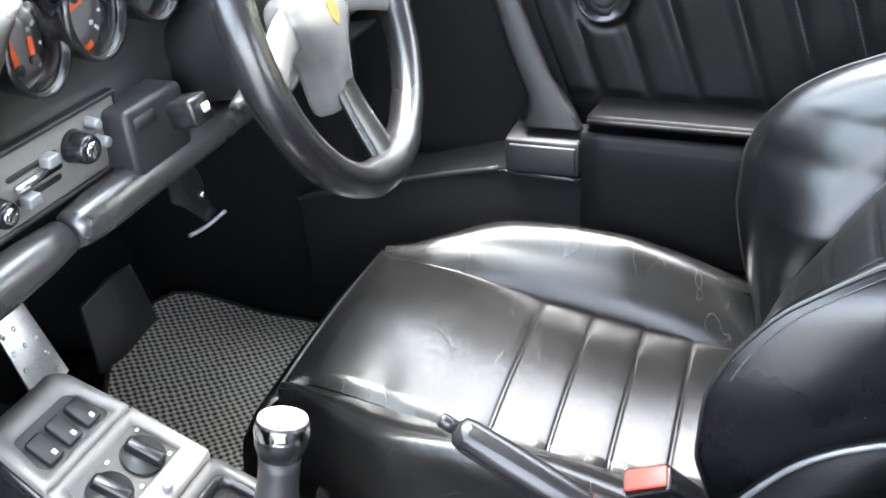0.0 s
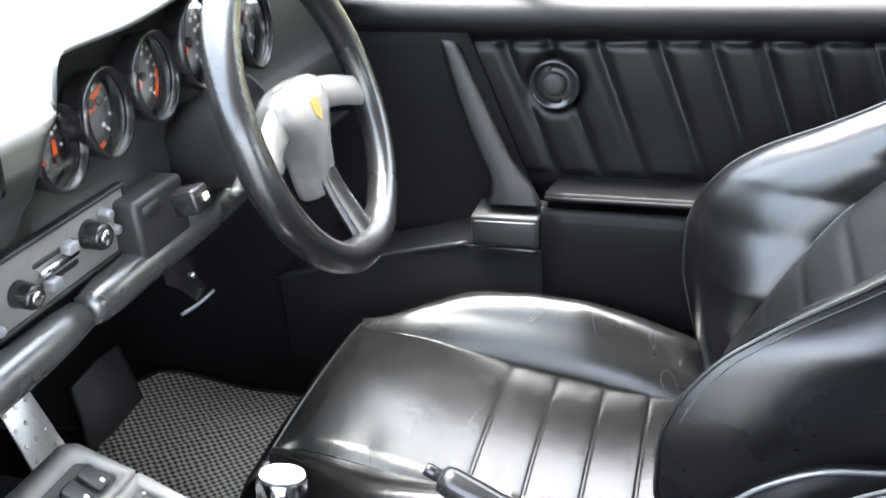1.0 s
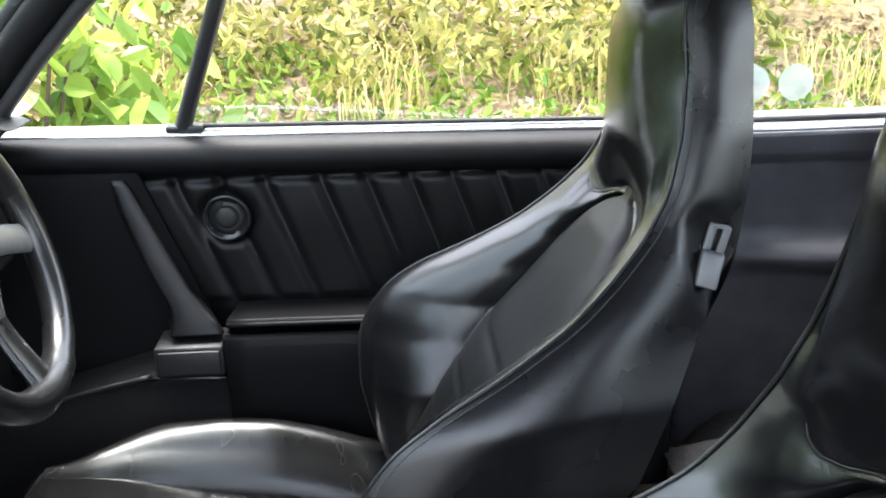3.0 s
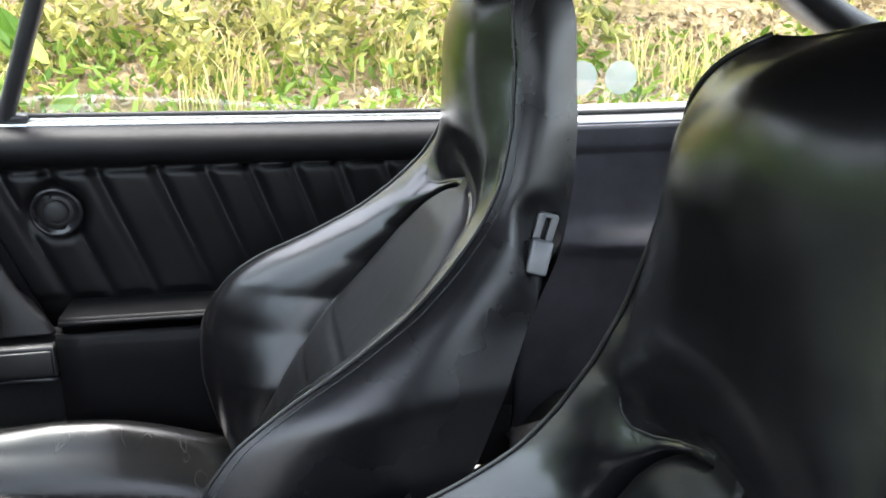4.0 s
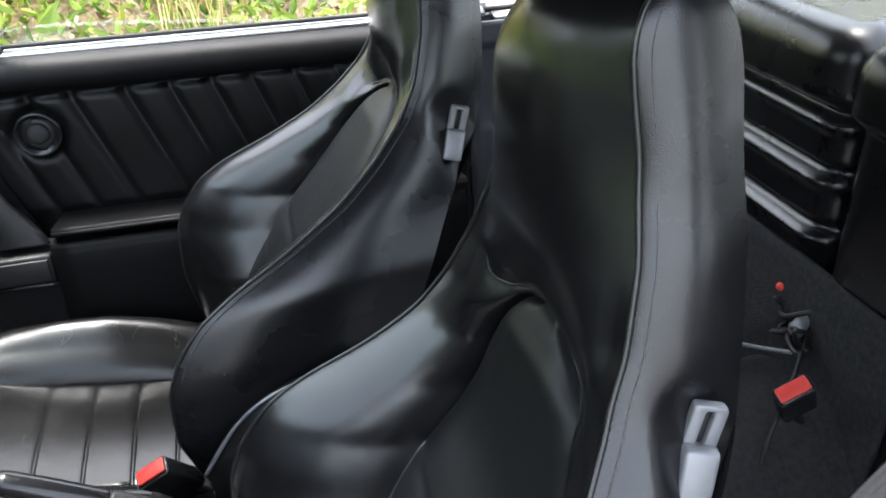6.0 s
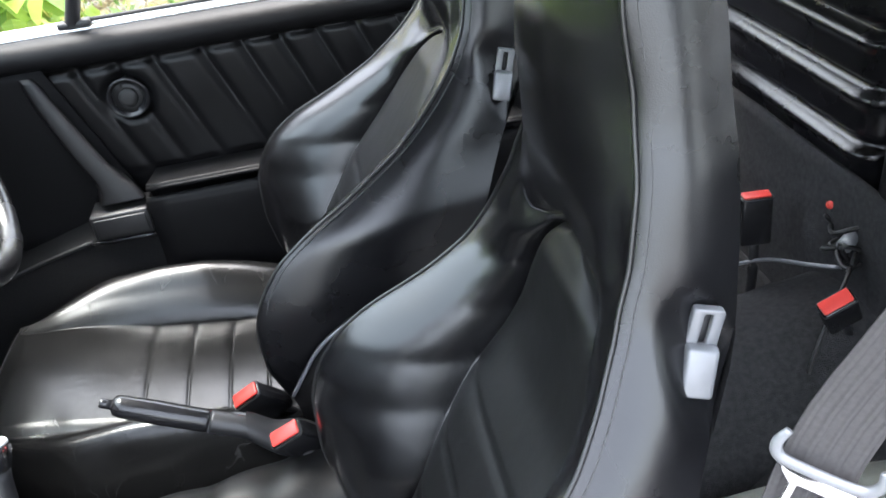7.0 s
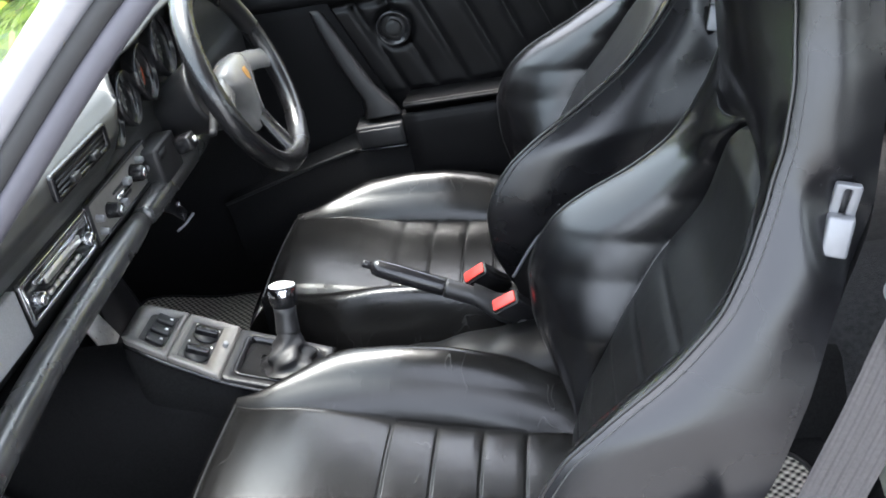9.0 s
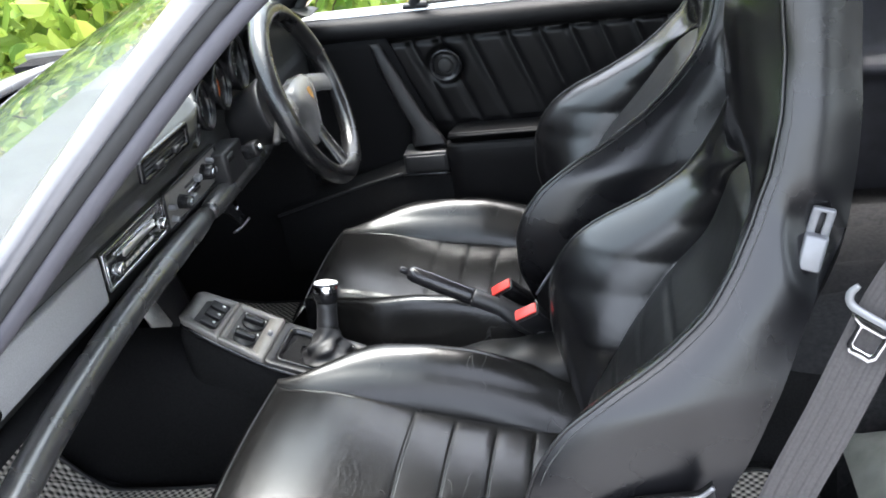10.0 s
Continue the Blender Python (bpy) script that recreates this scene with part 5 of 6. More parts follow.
for q in SEAMS:
    for k in range(26):
        z = 0.665 + 0.13 * k / 26
        x = q - SLANT * (z - 0.80)
        if math.hypot(x + 0.186, z - 0.734) > 0.055:
            yy = quilt_fn((x + 0.36) / 0.93, (z - 0.575) / 0.235)[1]
            box(-0.0007, 0.0007, yy - 0.0012, yy + 0.001, -0.0017, 0.0017, bm, Matrix.Translation((x, 0, z)))
part("stitching", bm, THREAD, lining, shade=False)


def roll_fn(u, v):
    x = -0.56 + 1.13 * u
    a = math.pi * (v * 1.1 - 0.08)
    return (x, 0.742 - 0.046 * math.sin(a) ** 0.8 if math.sin(a) > 0 else 0.742, 0.839 - 0.031 * math.cos(a) - 0.020 * u)


part("door_top_roll", surface(roll_fn, 30, 20), ROLL, door, "padded roll along the sill")
part("door_core", box(-0.58, 0.575, 0.74, 0.78, 0.20, 0.852), VINYL, door, shade=False)
part("front_recess", surface(lambda u, v: (-0.60 + u * (0.284 + 0.37 * (0.826 - 0.48 - 0.345 * v)), 0.708, 0.48 + 0.345 * v), 6, 12), SHADED_CLOTH, door, thick=0.01)
# long pocket along the lower door
def pocket_fn(u, v):
    x = -0.185 + 0.70 * u
    prof = [(0.598, 0.40), (0.590, 0.44), (0.590, 0.568), (0.594, 0.579), (0.600, 0.583), (0.606, 0.578), (0.610, 0.55)]
    f = v * 6
    i = min(5, int(f))
    p = Vector(prof[i]).lerp(Vector(prof[i + 1]), f - i)
    return (x, p.x, p.y - 0.008 * u)
part("door_pocket", surface(pocket_fn, 20, 30), ROLL, door, "long map pocket", thick=0.006)
part("pocket_lid", surface(lambda u, v: (-0.180 + 0.70 * u, 0.597 + 0.125 * v, 0.604 - 0.01 * u - 0.022 * v), 20, 12), ROLL, door, "padded pocket lid", thick=0.012)
part("pocket_lip", tube([(-0.18, 0.596, 0.602), (0.15, 0.596, 0.598), (0.52, 0.596, 0.592)], 0.004, 8, 12), ROLL, door)
# pull handle sweeping down into the pocket's front
PULL = [(-0.356, -0.329, 0.806, 0.698), (-0.335, -0.300, 0.752, 0.675), (-0.307, -0.264, 0.690, 0.648), (-0.285, -0.240, 0.650, 0.630), (-0.268, -0.218, 0.622, 0.617), (-0.264, -0.197, 0.602, 0.608), (-0.270, -0.187, 0.584, 0.602)]


def pull_at(f):
    i = min(len(PULL) - 2, int(f * (len(PULL) - 1)))
    k = f * (len(PULL) - 1) - i
    xl, xr, z, y = [p + (q - p) * k for p, q in zip(PULL[i], PULL[i + 1])]
    return [(xl - 0.03, 0.735, z), (xl, y + 0.010, z), (xl + 0.003, y + 0.002, z), (xl + 0.008, y, z), (xr - 0.008, y, z), (xr - 0.003, y + 0.002, z), (xr, y + 0.010, z), (xr - 0.055, 0.735, z)]


part("pull_handle", loft([pull_at(i / 36) for i in range(37)]), VINYL, door, "slim sweeping padded pull handle")
part("release_box", box(-0.292, -0.188, 0.588, 0.66, 0.522, 0.572), PLASTIC, door, "smooth satin release housing", bevel=0.004)
part("release_plate", box(-0.285, -0.193, 0.583, 0.589, 0.528, 0.566), PLASTIC, door, "dull grey plate", bevel=0.002)
part("box_ledge", tube([(-0.305, 0.594, 0.519), (-0.25, 0.590, 0.519), (-0.186, 0.588, 0.518)], 0.004, 8, 8), PLASTIC_GLOSS, door)
part("lower_panel", prism([(-0.64, 0.43), (-0.42, 0.49), (-0.31, 0.520), (0.52, 0.53), (0.52, 0.27), (-0.64, 0.27)], Matrix(((1, 0, 0, 0), (0, 0, 1, 0.603), (0, 1, 0, 0), (0, 0, 0, 1))), 0.12), CARPET, door, "carpeted lower door", bevel=0.004)
part("lower_edge", tube([(-0.64, 0.601, 0.433), (-0.42, 0.601, 0.493), (-0.305, 0.60, 0.520)], 0.004, 8, 12), PLASTIC, door)
SPM = Matrix(((1, 0, 0, -0.186), (0, 0, -1, 0.727), (0, 1, 0, 0.734), (0, 0, 0, 1))) @ Matrix.Diagonal((0.83, 0.83, 1, 1))
speaker = part("speaker", lathe([(0.046, 0), (0.047, 0.008), (0.044, 0.013), (0.040, 0.012), (0.036, 0.006), (0.026, 0.004)], SPM, 40, False), PLASTIC_GLOSS, door, "round black speaker with ring")
part("cone", lathe([(0.038, 0.001), (0.028, 0.006), (0.024, 0.008), (0.020, 0.004)], SPM, 36, False), PLASTIC, speaker)
part("grille", lathe([(0.022, 0.004), (0.020, 0.011), (0.012, 0.013), (0.001, 0.0135)], SPM, 30), RUBBER, speaker)

# ---------- right rear quarter ----------
def quarter_fn(u, v):
    x, z = 0.56 + 0.775 * u, 0.14 + 0.705 * v
    y = 0.715 - 0.03 * step(0.80, 0.60, z) * step(0.58, 0.9, x)
    y -= 0.012 * (z > 0.798)
    y -= 0.035 * math.exp(-((z - 0.640) / 0.022) ** 2) * step(0.55, 0.75, x)
    return (x, y, z)
structure("wall_quarter_right", surface(quarter_fn, 40, 90), LIT_VINYL, "black leather lining beside the rear seat", "wall", thick=0.01)
screw = thing("trim_screw", (0.751, 0.70, 0.818), "small round dark trim screw", "screw")
part("head", lathe([(0.005, 0), (0.0045, 0.003), (0.001, 0.004)], Matrix(((1, 0, 0, 0.751), (0, 0, -1, 0.702), (0, 1, 0, 0.818), (0, 0, 0, 1))), 12), SATIN, screw)
structure("wall_quarter_left", surface(lambda u, v: (0.66 + 0.7 * u, -0.665 + 0.02 * v, 0.18 + 0.69 * v), 10, 10), VINYL, "black lining behind the passenger doorway", "wall", thick=0.01)

# passenger door, swung wide open on its front hinges
# out of view; added to hide the pale ground from the headrests' reflections
DM = Matrix.Translation((-0.60, -0.77, 0)) @ Matrix.Rotation(radians(-74), 4, "Z")
door2 = thing("door_2", (-0.60, -0.77, 0.30), "open passenger door, silver outside with black leather lining", "door", "", "structure")
part("door_skin", surface(lambda u, v: DM @ Vector((0.02 + 1.10 * u, -0.05 - 0.04 * math.sin(math.pi * v), 0.26 + 0.61 * v)), 10, 8), PAINT, door2, "silver painted outer skin", thick=0.008)
part("door_core", box(0.02, 1.12, -0.045, 0.03, 0.27, 0.865, None, DM), VINYL, door2, bevel=0.008)
part("door_lining", box(0.05, 1.09, 0.03, 0.05, 0.57, 0.86, None, DM), VINYL, door2, bevel=0.008)
part("door_pocket", box(0.40, 1.08, 0.03, 0.14, 0.30, 0.575, None, DM), VINYL, door2, bevel=0.012)
part("window_frame", tube([DM @ Vector(q) for q in ((0.03, -0.01, 0.86), (0.24, 0.02, 1.05), (0.44, 0.10, 1.22), (0.75, 0.11, 1.24), (1.02, 0.10, 1.20), (1.09, 0.02, 0.86))], 0.014, 10, 40), RUBBER, door2, "slim black window frame")

# rear bench: cushions, upright backrests, bulkhead and shelf
structure("floor_rear", surface(lambda u, v: (0.36 + 0.75 * u, -0.68 + 1.4 * v, 0.16 + 0.16 * step(0.15, 0.4, u) + 0.05 * u), 24, 8), LIT_CARPET, "black carpeted rear floor", "floor", thick=0.01)


def hump_fn(u, v):
    x = 0.40 + 0.60 * u
    a = math.pi * v
    return (x, 0.05 - (0.17 + 0.01 * u) * math.cos(a), 0.18 + (0.24 + 0.07 * u) * math.sin(a) ** 0.5 + 0.006 * noise.noise((x * 20, v * 8, 0)))


structure("floor_rear_tunnel", surface(hump_fn, 30, 30), LIT_CARPET, "black carpeted hump between the rear seats", "tunnel")


def make_rear_seat(y0, y1, x0, label, pleats, mat, inner):
    yc, w = (y0 + y1) / 2, (y1 - y0) / 2
    cc, cw = ((inner + y1) / 2, (y1 - inner) / 2) if y1 > 0.3 else ((y0 + inner) / 2, (inner - y0) / 2)
    rs = thing("rear_seat", (x0, yc, 0.30), label, "rear seat", "rear seats")

    def cushion_fn(u, v):
        q, e = 2 * v - 1, 2 * u - 1
        return (0.68 + 0.17 * e, cc + cw * 0.92 * q, 0.33 + 0.06 * (1 - e ** 4) * (1 - q ** 6) - groove(q, 0.3, 0.05, 0.010) - groove(q, -0.3, 0.05, 0.010))
    part("cushion", surface(cushion_fn, 24, 40), mat, rs)

    R, DEEP, TOP = 0.045, 0.12, 0.935
    run = (DEEP - R, math.pi * R / 2, 2 * (w - R), math.pi * R / 2, DEEP - R)

    def plan(v):
        """Place and outward direction along the cushion's plan: side, round corner, front, corner, side."""
        d = v * sum(run)
        for i, length in enumerate(run):
            if d <= length or i == 4:
                break
            d -= length
        if i in (1, 3):
            a = d / R if i == 1 else math.pi / 2 + d / R
            c = -w + R if i == 1 else w - R
            return Vector((R - R * math.sin(a), c - R * math.cos(a))), Vector((-math.sin(a), -math.cos(a))), math.sin(a)
        if i == 2:
            return Vector((0, -w + R + d)), Vector((-1, 0)), 1.0
        return (Vector((DEEP - d, -w)), Vector((0, -1)), 0.0) if i == 0 else (Vector((R + d, w)), Vector((0, 1)), 0.0)

    def back_fn(u, v):
        p, n, front = plan(v)
        if u < 0.8:
            z, inset = 0.40 + (TOP - R - 0.40) * u / 0.8, 0.0
        else:
            a = math.pi / 2 * (u - 0.8) / 0.2
            z, inset = TOP - R + R * math.sin(a), R * (1 - math.cos(a))
        out = 0.026 * front * step(0.822, 0.850, z)
        for at in pleats:
            out -= (groove(z, at, 0.007, 0.014) - 0.010 * math.exp(-((z - at + 0.016) / 0.010) ** 2)) * front
        p = p + n * (out - inset)
        return (x0 + p.x + 0.06 * (z - 0.9), yc + p.y, z)
    back = part("backrest", surface(back_fn, 130, 60), SIDE_LEATHER, rs)

    def lid_fn(u, v):
        a, b = Vector(back_fn(1, 0.5 * v)), Vector(back_fn(1, 1 - 0.5 * v))
        return tuple(a.lerp(b, u) + Vector((0, 0, -0.0005)))
    part("backrest_top", surface(lid_fn, 12, 12), SIDE_LEATHER, back)


make_rear_seat(0.095, 0.64, 0.89, "black leather rear seat with horizontally pleated upright backrest", (0.665, 0.745, 0.822), LIT_CARPET, 0.135)
make_rear_seat(-0.60, 0.078, 0.88, "dark leather rear seat with plain upright backrest", (), SEAT_BEIGE, -0.11)
structure("wall_rear_carpet", surface(lambda u, v: (0.835 + 0.012 * noise.noise((u * 4, v * 5, 0)) + 0.03 * u, -0.10 + 0.77 * v, 0.30 + 0.325 * u), 16, 24), LIT_CARPET, "black carpeted board below the rear backrests", "wall", thick=0.01)
structure("wall_rear_bulkhead", surface(lambda u, v: (1.06 + 0.30 * u, -0.68 + 1.4 * v, 0.20 + 0.66 * u), 8, 8), CARPET, "black carpeted wall behind the rear seats", "wall", thick=0.02)
structure("shelf_rear", surface(lambda u, v: (1.04 + 0.50 * u, -0.68 + 1.4 * v, 0.862 + 0.04 * math.sin(math.pi * u)), 8, 8), VINYL, "black parcel shelf under the back window", "shelf", thick=0.02)
structure("body_tail", surface(lambda u, v: (1.46 + 0.8 * u, -0.78 + 1.6 * v, 0.89 - 0.25 * u * u), 10, 12), PAINT, "silver painted engine lid", "engine lid", thick=0.02)

make_buckle((0.762, 0.184, 0.580), 0, 80, 0.08, 0.12, "rear belt buckles")
make_buckle((0.745, -0.066, 0.555), 0, 0, 0.07, 0.10, "rear belt buckles", (-0.45, -0.42, 0.78))
wires = thing("cable_bundle", (0.86, 0.08, 0.50), "tangled black cable bundle with red clips on the rear floor", "cables")
random.seed(4)
for i in range(7):
    c = Vector((0.86, 0.085, 0.535))
    pts = [c + Vector((random.uniform(-0.04, 0.05), random.uniform(-0.05, 0.05), random.uniform(-0.03, 0.03))) for _ in range(6)]
    part("cable", tube(pts, 0.0035, 6, 30), WIRE, wires)
part("cable", tube([(0.83, 0.06, 0.51), (0.80, 0.10, 0.50), (0.77, 0.16, 0.48), (0.74, 0.22, 0.44)], 0.003, 6, 20), SATIN, wires, "pale flex")
part("cable", tube([(0.84, 0.05, 0.52), (0.78, -0.01, 0.50), (0.74, -0.04, 0.46), (0.72, -0.05, 0.40)], 0.003, 6, 20), WIRE, wires)
part("plug", tube([(0.83, 0.06, 0.545), (0.86, 0.08, 0.55), (0.885, 0.10, 0.545)], 0.011, 10, 8), SATIN, wires)
for q in ((0.85, 0.135, 0.57), (0.88, 0.02, 0.535)):
    part("clip", tube([q, (q[0] + 0.012, q[1] + 0.004, q[2] - 0.01), (q[0] + 0.02, q[1] + 0.01, q[2] - 0.015)], 0.006, 8, 6), RED, wires, "red clip")

# passenger belt hanging by the doorway
belt = thing("seat_belt", (0.45, -0.56, 0.3), "grey woven seat belt with bright tongue beside the passenger seat", "seat belt")
def strap(points, w, turn):
    path = spline(points, 30)
    t = Vector(turn).normalized()
    secs = []
    for i, c in enumerate(path):
        d = (path[min(i + 1, len(path) - 1)] - path[max(i - 1, 0)]).normalized()
        s = (t - t.dot(d) * d).normalized()
        n = d.cross(s)
        loop = []
        for k in range(49):
            q = -1 + k / 24
            rib = 0.0014 * (abs((q * 2.5) % 1 - 0.5) > 0.3)
            loop.append(c + s * w / 2 * q + n * (0.0008 + rib))
        loop += [c + s * w / 2 * q - n * 0.0008 for q in (1, 0, -1)]
        secs.append(loop)
    return loft(secs)
part("webbing", strap([(0.57, -0.575, 1.10), (0.535, -0.55, 1.0), (0.495, -0.528, 0.90), (0.455, -0.512, 0.805), (0.404, -0.532, 0.69), (0.350, -0.552, 0.57), (0.307, -0.568, 0.42), (0.287, -0.578, 0.18)], 0.050, (0.79, -0.52, -0.33)), WEB, belt)
TX = Vector((0.79, -0.52, -0.33)).normalized()
TY = Vector((0.35, 0.0, 0.94))
TY = (TY - TY.dot(TX) * TX).normalized()
TZ = TX.cross(TY)
TM = Matrix(((TX.x, TY.x, TZ.x, 0.447), (TX.y, TY.y, TZ.y, -0.519), (TX.z, TY.z, TZ.z, 0.796), (0, 0, 0, 1)))
# plate: a shoulder under the guide that narrows to a squared loop with a window
T_OUT = [(-0.026, 0.003), (0.026, 0.003), (0.025, -0.004), (0.016, -0.012), (0.0155, -0.036), (0.010, -0.043), (-0.010, -0.043), (-0.0155, -0.036), (-0.016, -0.012), (-0.025, -0.004)]
T_IN = [(-0.009, -0.012), (0.009, -0.012), (0.0098, -0.0125), (0.010, -0.014), (0.010, -0.031), (0.008, -0.034), (-0.008, -0.034), (-0.010, -0.031), (-0.010, -0.014), (-0.0098, -0.0125)]
tongue = part("tongue", ring(T_OUT, T_IN, TM @ Matrix.Translation((0, 0, 0.005)), 0.003), CHROME, belt, "bright metal belt tongue", bevel=0.001)
guide = [(-0.031, 0.026, 0.010), (-0.034, 0.014, 0.009), (-0.029, 0.004, 0.007), (-0.015, 0.001, 0.006), (0.015, 0.001, 0.006), (0.029, 0.004, 0.007), (0.034, 0.014, 0.009), (0.031, 0.024, 0.010)]
part("tongue_grip", tube([TM @ Vector(q) for q in guide], 0.0044, 12, 40, up=tuple(TZ), flat=0.7, taper=lambda f: 1.0 - 0.35 * abs(2 * f - 1) ** 4), SATIN, belt, "satin grey belt guide with curled ends")

# ---------- floor mats ----------
def make_mat(name, outline, z, label, lean=0.0):
    m = thing(name, (outline[0][0], outline[0][1], z), label, "floor mat", "floor mats")
    n = len(outline)
    pts = spline([(x, y, z) for x, y in outline] + [(outline[0][0], outline[0][1], z)], n * 8)[:-1]
    def rise(p):
        return z + lean * step(-0.72, -0.97, p.x)
    bm = bmesh.new()
    vs = [bm.verts.new((p.x, p.y, rise(p) + 0.008)) for p in pts]
    bm.faces.new(vs)
    bmesh.ops.triangulate(bm, faces=bm.faces)
    ex = bmesh.ops.extrude_face_region(bm, geom=bm.faces[:])
    for v in [g for g in ex["geom"] if isinstance(g, bmesh.types.BMVert)]:
        v.co.z -= 0.008
    part("weave", bm, MAT_WEAVE, m, "ribbed grey and black weave", shade=False)
    part("binding", tube([(p.x, p.y, rise(p) + 0.006) for p in pts] + [(pts[0].x, pts[0].y, rise(pts[0]) + 0.006)], 0.005, 8, raw=True), RUBBER, m)


make_mat("floor_mat", [(-0.93, 0.60), (-0.86, 0.62), (-0.62, 0.63), (-0.40, 0.62), (-0.40, 0.20), (-0.60, 0.17), (-0.80, 0.24), (-0.93, 0.42), (-0.95, 0.54)], 0.16, "grey woven driver floor mat with bound edge", 0.04)
structure("floor_board", loft([[(x, -0.68, 0.14), (x, -0.165, 0.14), (x, -0.165, z), (x, -0.68, z)] for x, z in ((-0.40, 0.262), (-0.72, 0.262), (-0.80, 0.30), (-0.90, 0.45), (-0.96, 0.53), (-1.06, 0.55))]), CARPET, "black carpeted foot board of the passenger footwell", "floor", shade=False)
make_mat("floor_mat", [(-0.955, -0.23), (-0.90, -0.195), (-0.78, -0.190), (-0.60, -0.185), (-0.45, -0.175), (-0.41, -0.21), (-0.41, -0.62), (-0.70, -0.64), (-0.94, -0.62), (-0.965, -0.50)], 0.268, "grey woven passenger floor mat with bound edge", 0.27)
structure("floor_rear_step", box(0.332, 0.47, -0.66, -0.12, 0.14, 0.284), CARPET, "black carpeted step behind the passenger seat", "floor", shade=False)
make_mat("floor_mat", [(0.338, -0.47), (0.338, -0.22), (0.37, -0.17), (0.43, -0.19), (0.45, -0.30), (0.44, -0.47)], 0.285, "small grey woven mat behind the passenger seat")

# door mirror outside
mirror = thing("door_mirror", (-0.55, 0.86, 0.87), "oval outside mirror on the driver door, its glass full of sky", "mirror")
MM = Matrix.Translation((-0.585, 0.905, 0.935)) @ Vector((0.86, -0.36, 0.36)).to_track_quat("Z", "Y").to_matrix().to_4x4()
part("housing", lathe([(0.09, 0.0), (0.105, -0.004), (0.108, -0.02), (0.095, -0.05), (0.05, -0.075), (0.001, -0.08)], MM @ Matrix.Diagonal((1, 0.66, 1, 1)), 36), SILVER_PAINT, mirror)
part("mirror_glass", lathe([(0.101, 0.0005), (0.06, 0.0012), (0.001, 0.0015)], MM @ Matrix.Diagonal((1, 0.66, 1, 1)), 36), MIRROR, mirror, "bright mirror glass")
part("foot", tube([(-0.52, 0.79, 0.86), (-0.56, 0.83, 0.88), (-0.62, 0.89, 0.90)], 0.022, 10, 8), PLASTIC, mirror)

# ---------- outside ----------
structure("ground", surface(lambda u, v: (-400 + 800 * u, -400 + 800 * v, -0.004), 4, 4), CONCRETE, "pale grey concrete ground around the car", "ground", shade=False)


def bank_z(x, y):
    d = y - 2.1
    if d < 0:
        return 0.0
    return 0.80 * step(0, 3.2, d) + 0.07 * noise.noise((x * 1.1, y * 1.1, 0)) * min(1, d) + 0.3 * step(3, 8, d)


structure("ground_bank", surface(lambda u, v: (-14 + 30 * u, 1.85 + 9 * v * v, bank_z(-14 + 30 * u, 1.85 + 9 * v * v) + 0.002), 90, 40), SOIL, "earth roadside bank with dry growth", "bank")


def leaf_cloud(count, place, size, bend=0.3, seed=1, long=1.6):
    """Many small oval leaves, each bent along its midrib."""
    rnd = random.Random(seed)
    oval = [(-1.0, 0.0, 0.0), (-0.55, -0.42, bend), (0.15, -0.52, bend), (0.70, -0.28, 0.4 * bend), (1.0, 0.0, -0.25), (0.70, 0.28, 0.4 * bend), (0.15, 0.52, bend), (-0.55, 0.42, bend)]
    verts, faces = [], []
    for _ in range(count):
        c = Vector(place(rnd))
        s = size * rnd.uniform(0.5, 1.5)
        m = Euler((rnd.uniform(0, 6.3), rnd.uniform(-1.2, 1.2), rnd.uniform(0, 6.3))).to_matrix()
        k = len(verts)
        for x, y, z in oval:
            verts.append(c + m @ (Vector((x * long, y * 1.15, z)) * s * 0.5))
        faces += [(k, k + 1, k + 2, k + 3, k + 4), (k + 4, k + 5, k + 6, k + 7, k)]
    me = bpy.data.meshes.new("leaves")
    me.from_pydata([tuple(v) for v in verts], [], faces)
    return me


def stuff(name, me, mat, label, category):
    me.materials.append(mat)
    ob = new(name, me)
    return tagged(ob, label, category, "", "stuff")


def hedge_place(r):
    x = r.uniform(-10, 8)
    top = 1.05 + 0.4 * noise.noise((x * 0.5, 3, 1))
    z = 0.47 + 0.22 * noise.noise((x * 1.5, 0, 3)) + 0.35 * step(1.3, 2.4, x) + top * r.random() ** 1.25
    y = 3.55 + 0.5 * noise.noise((x * 1.1, z * 1.6, 5)) + 0.7 * noise.noise((x * 4.2, z * 4.2, 9)) + r.random() ** 2 * 0.9
    return (x, y, z)


stuff("hedge", leaf_cloud(43000, hedge_place, 0.046, seed=2, long=1.35), LEAF, "dense sunlit green hedge above the bank", "hedge")


# unseen growth, added to keep bright sky out of the bolsters' reflections
def unseen_hedge_place(r):
    x = r.uniform(-13, 10)
    top = 3.3 + 0.5 * noise.noise((x * 0.45, 7, 2))
    z = 1.0 + (top - 1.0) * r.random()
    y = 4.9 + 0.5 * noise.noise((x * 0.9, z * 1.2, 3)) + 0.4 * noise.noise((x * 3.1, z * 3.1, 8)) + r.random() ** 2 * 0.8
    return (x, y, z)


stuff("hedge", leaf_cloud(20000, unseen_hedge_place, 0.10, seed=31, long=1.35), LEAF, "unseen taller leafy green growth added behind the hedge", "hedge")


def front_hedge_place(r):
    y = r.uniform(-5, 3.2)
    z = 0.1 + (2.3 + 0.8 * noise.noise((y * 0.5, 1, 4))) * r.random()
    return (-4.6 + 0.6 * noise.noise((y * 1.1, z * 1.3, 6)) - r.random() ** 2 * 1.2, y, z)


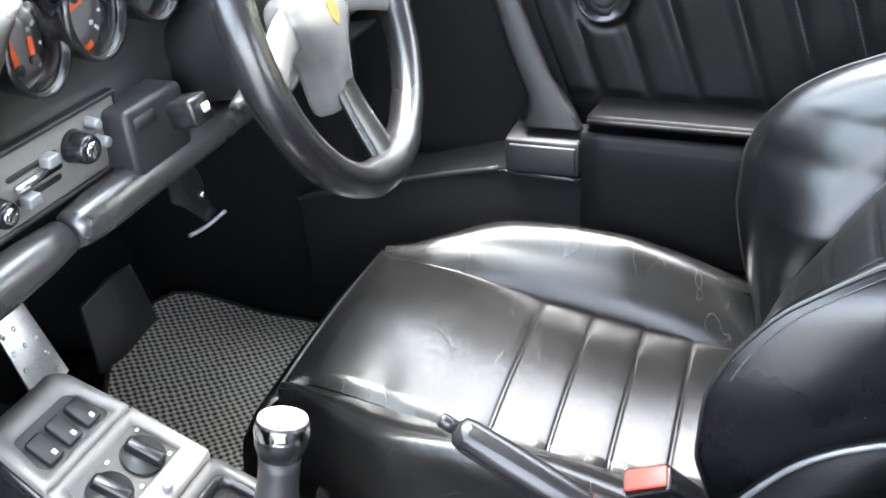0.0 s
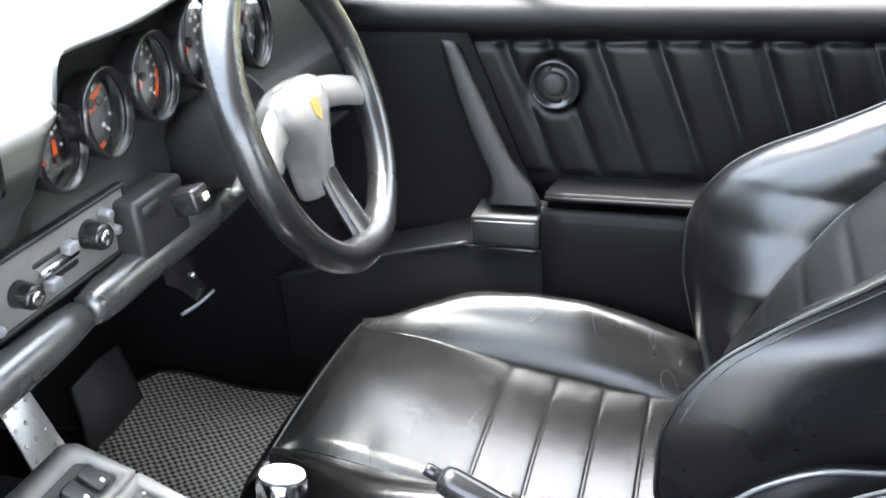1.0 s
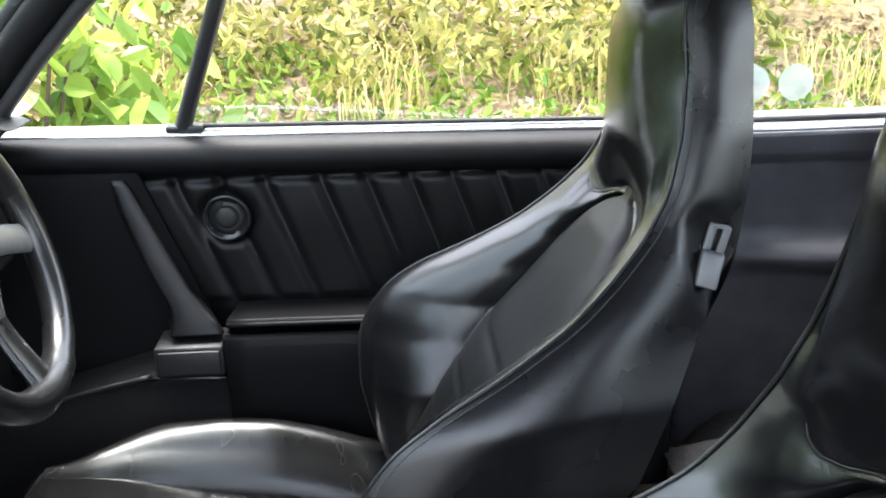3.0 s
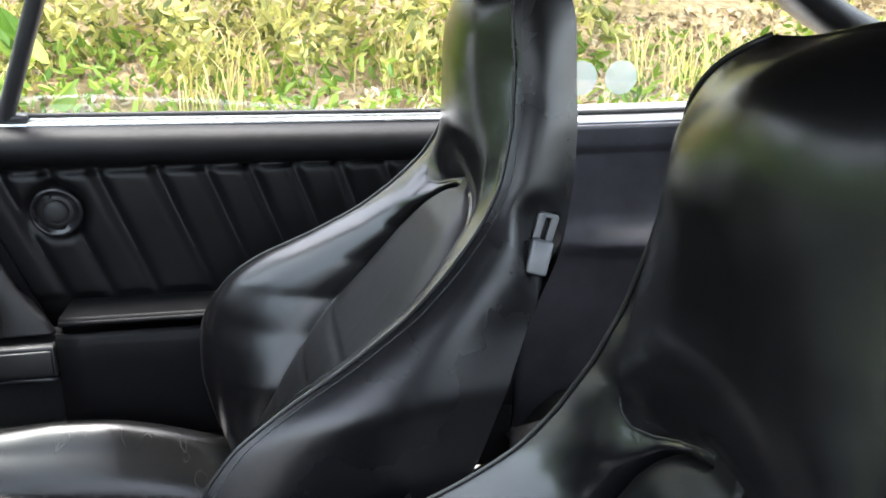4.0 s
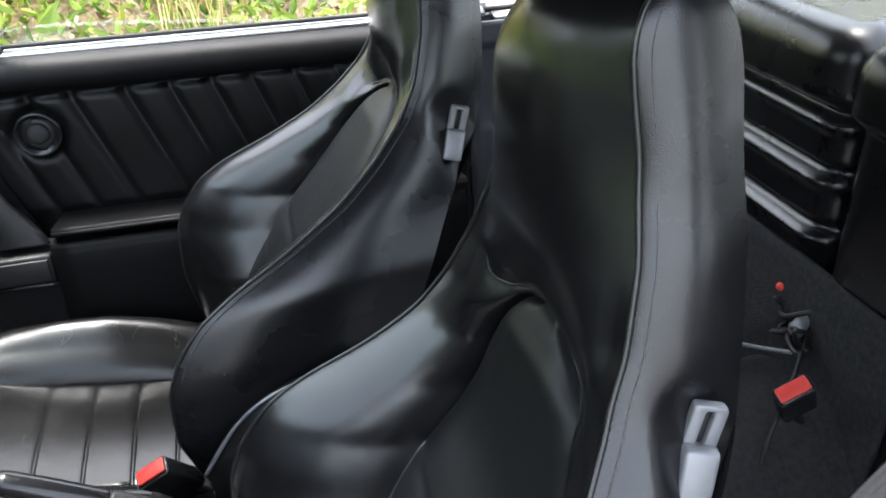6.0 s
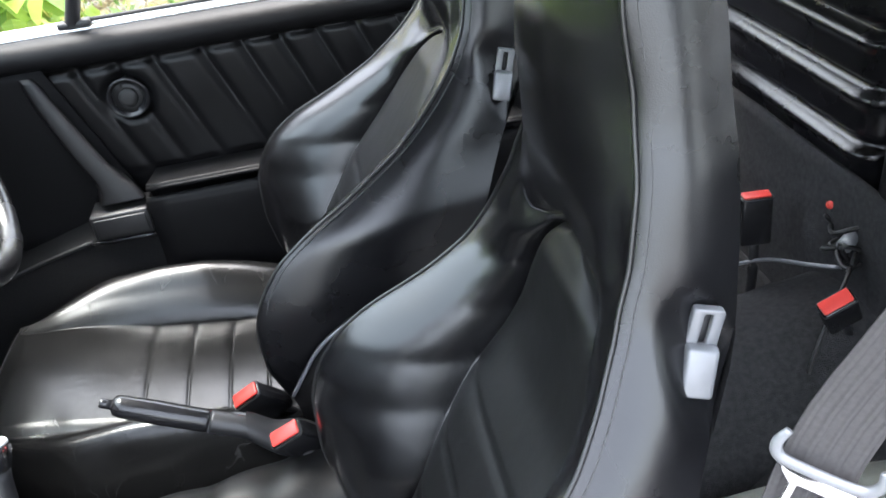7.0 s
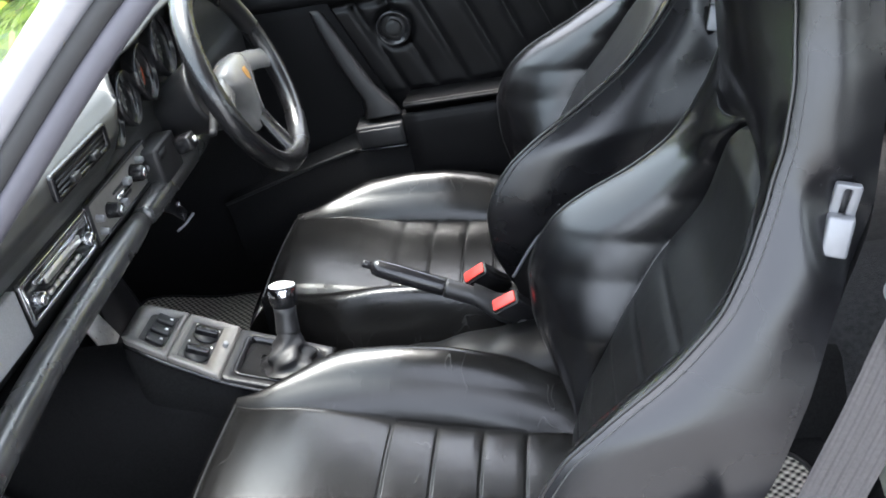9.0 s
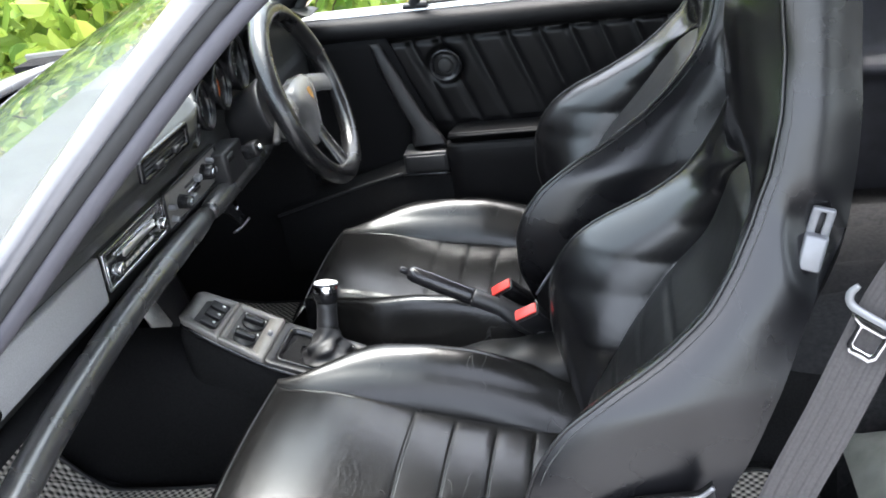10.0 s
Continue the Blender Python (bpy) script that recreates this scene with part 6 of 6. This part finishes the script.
stuff("hedge", leaf_cloud(14000, front_hedge_place, 0.10, seed=21), LEAF_LIGHT, "tall leafy green growth ahead of the car", "hedge")


def tuft_blades(count, seed):
    rnd = random.Random(seed)
    verts, faces = [], []
    for _ in range(count):
        x = rnd.uniform(-5, 8)
        y = rnd.uniform(2.5, 3.9)
        dens = noise.noise((x * 1.4, y * 1.6, 7))
        if dens < 0.16 and rnd.random() < 0.95:
            continue
        h = rnd.uniform(0.08, 0.34) * (1 + 0.8 * dens)
        a = rnd.uniform(0, 6.3)
        dx, dy = 0.5 * h * math.cos(a), 0.5 * h * math.sin(a)
        wx, wy = 0.0035 * math.sin(a), -0.0035 * math.cos(a)
        z = bank_z(x, y)
        k = len(verts)
        verts += [(x - wx, y - wy, z), (x + wx, y + wy, z), (x + dx * 0.35 + wx, y + dy * 0.35 + wy, z + 0.65 * h), (x + dx * 0.35 - wx, y + dy * 0.35 - wy, z + 0.65 * h), (x + dx, y + dy, z + 0.95 * h)]
        faces += [(k, k + 1, k + 2, k + 3), (k + 3, k + 2, k + 4)]
    me = bpy.data.meshes.new("blades")
    me.from_pydata(verts, [], faces)
    return me


stuff("grass", tuft_blades(12000, 3), GRASS, "long dry yellow grass on the bank", "grass")


def weed_place(r):
    x, y = r.uniform(-5, 8), r.uniform(2.6, 4.0)
    return (x, y, bank_z(x, y) + 0.03 + 0.28 * r.random() * max(0, 0.3 + noise.noise((x * 1.3, y * 1.3, 2))))


stuff("weeds", leaf_cloud(8000, weed_place, 0.042, seed=5), LEAF_LIGHT, "low green weeds among the grass", "weeds")


def litter_place(r):
    x, y = r.uniform(-6, 9), 2.2 + 2.2 * r.random()
    return (x, y, bank_z(x, y) + 0.012 * r.random() + 0.006)


stuff("leaf_litter", leaf_cloud(17000, litter_place, 0.04, seed=11), LITTER, "dry brown and straw-coloured litter on the bank", "litter")


def make_shrub(cx, cy, cz, rx, ry, rz, count, seed):
    def place(r):
        a, b = r.uniform(0, 6.3), r.uniform(-1.4, 1.5)
        rad = r.random() ** 0.4
        k = 1 + 0.35 * noise.noise((2 * math.cos(a) + seed, 2 * math.sin(a), 2 * b))
        return (rx * k * rad * math.cos(a) * math.cos(b), ry * k * rad * math.sin(a) * math.cos(b), cz + rz * k * rad * math.sin(b))
    shrub = thing("shrub", (cx, cy, 0.0), "broad-leaved light green shrub beside the road", "shrub", "roadside shrubs")
    me = leaf_cloud(count, place, 0.12, seed=seed, long=1.05)
    me.materials.append(LEAF_LIGHT)
    crown = new("crown", me)
    crown.parent = shrub
    rnd = random.Random(seed)
    for i in range(7):
        a = rnd.uniform(0, 6.3)
        c, s = math.cos(a), math.sin(a)
        part("stem", tube([(cx + 0.1 * c, cy + 0.1 * s, -0.02), (cx + 0.3 * rx * c, cy + 0.3 * ry * s, cz * 0.6), (cx + 0.6 * rx * c, cy + 0.6 * ry * s, cz + 0.5 * rz)], 0.016, 7, 10, taper=lambda f: 1 - 0.7 * f), BARK, shrub)


make_shrub(-2.9, 2.7, 0.75, 1.2, 0.7, 0.6, 1700, 8)
make_shrub(-1.35, 2.75, 0.62, 0.75, 0.55, 0.55, 900, 9)
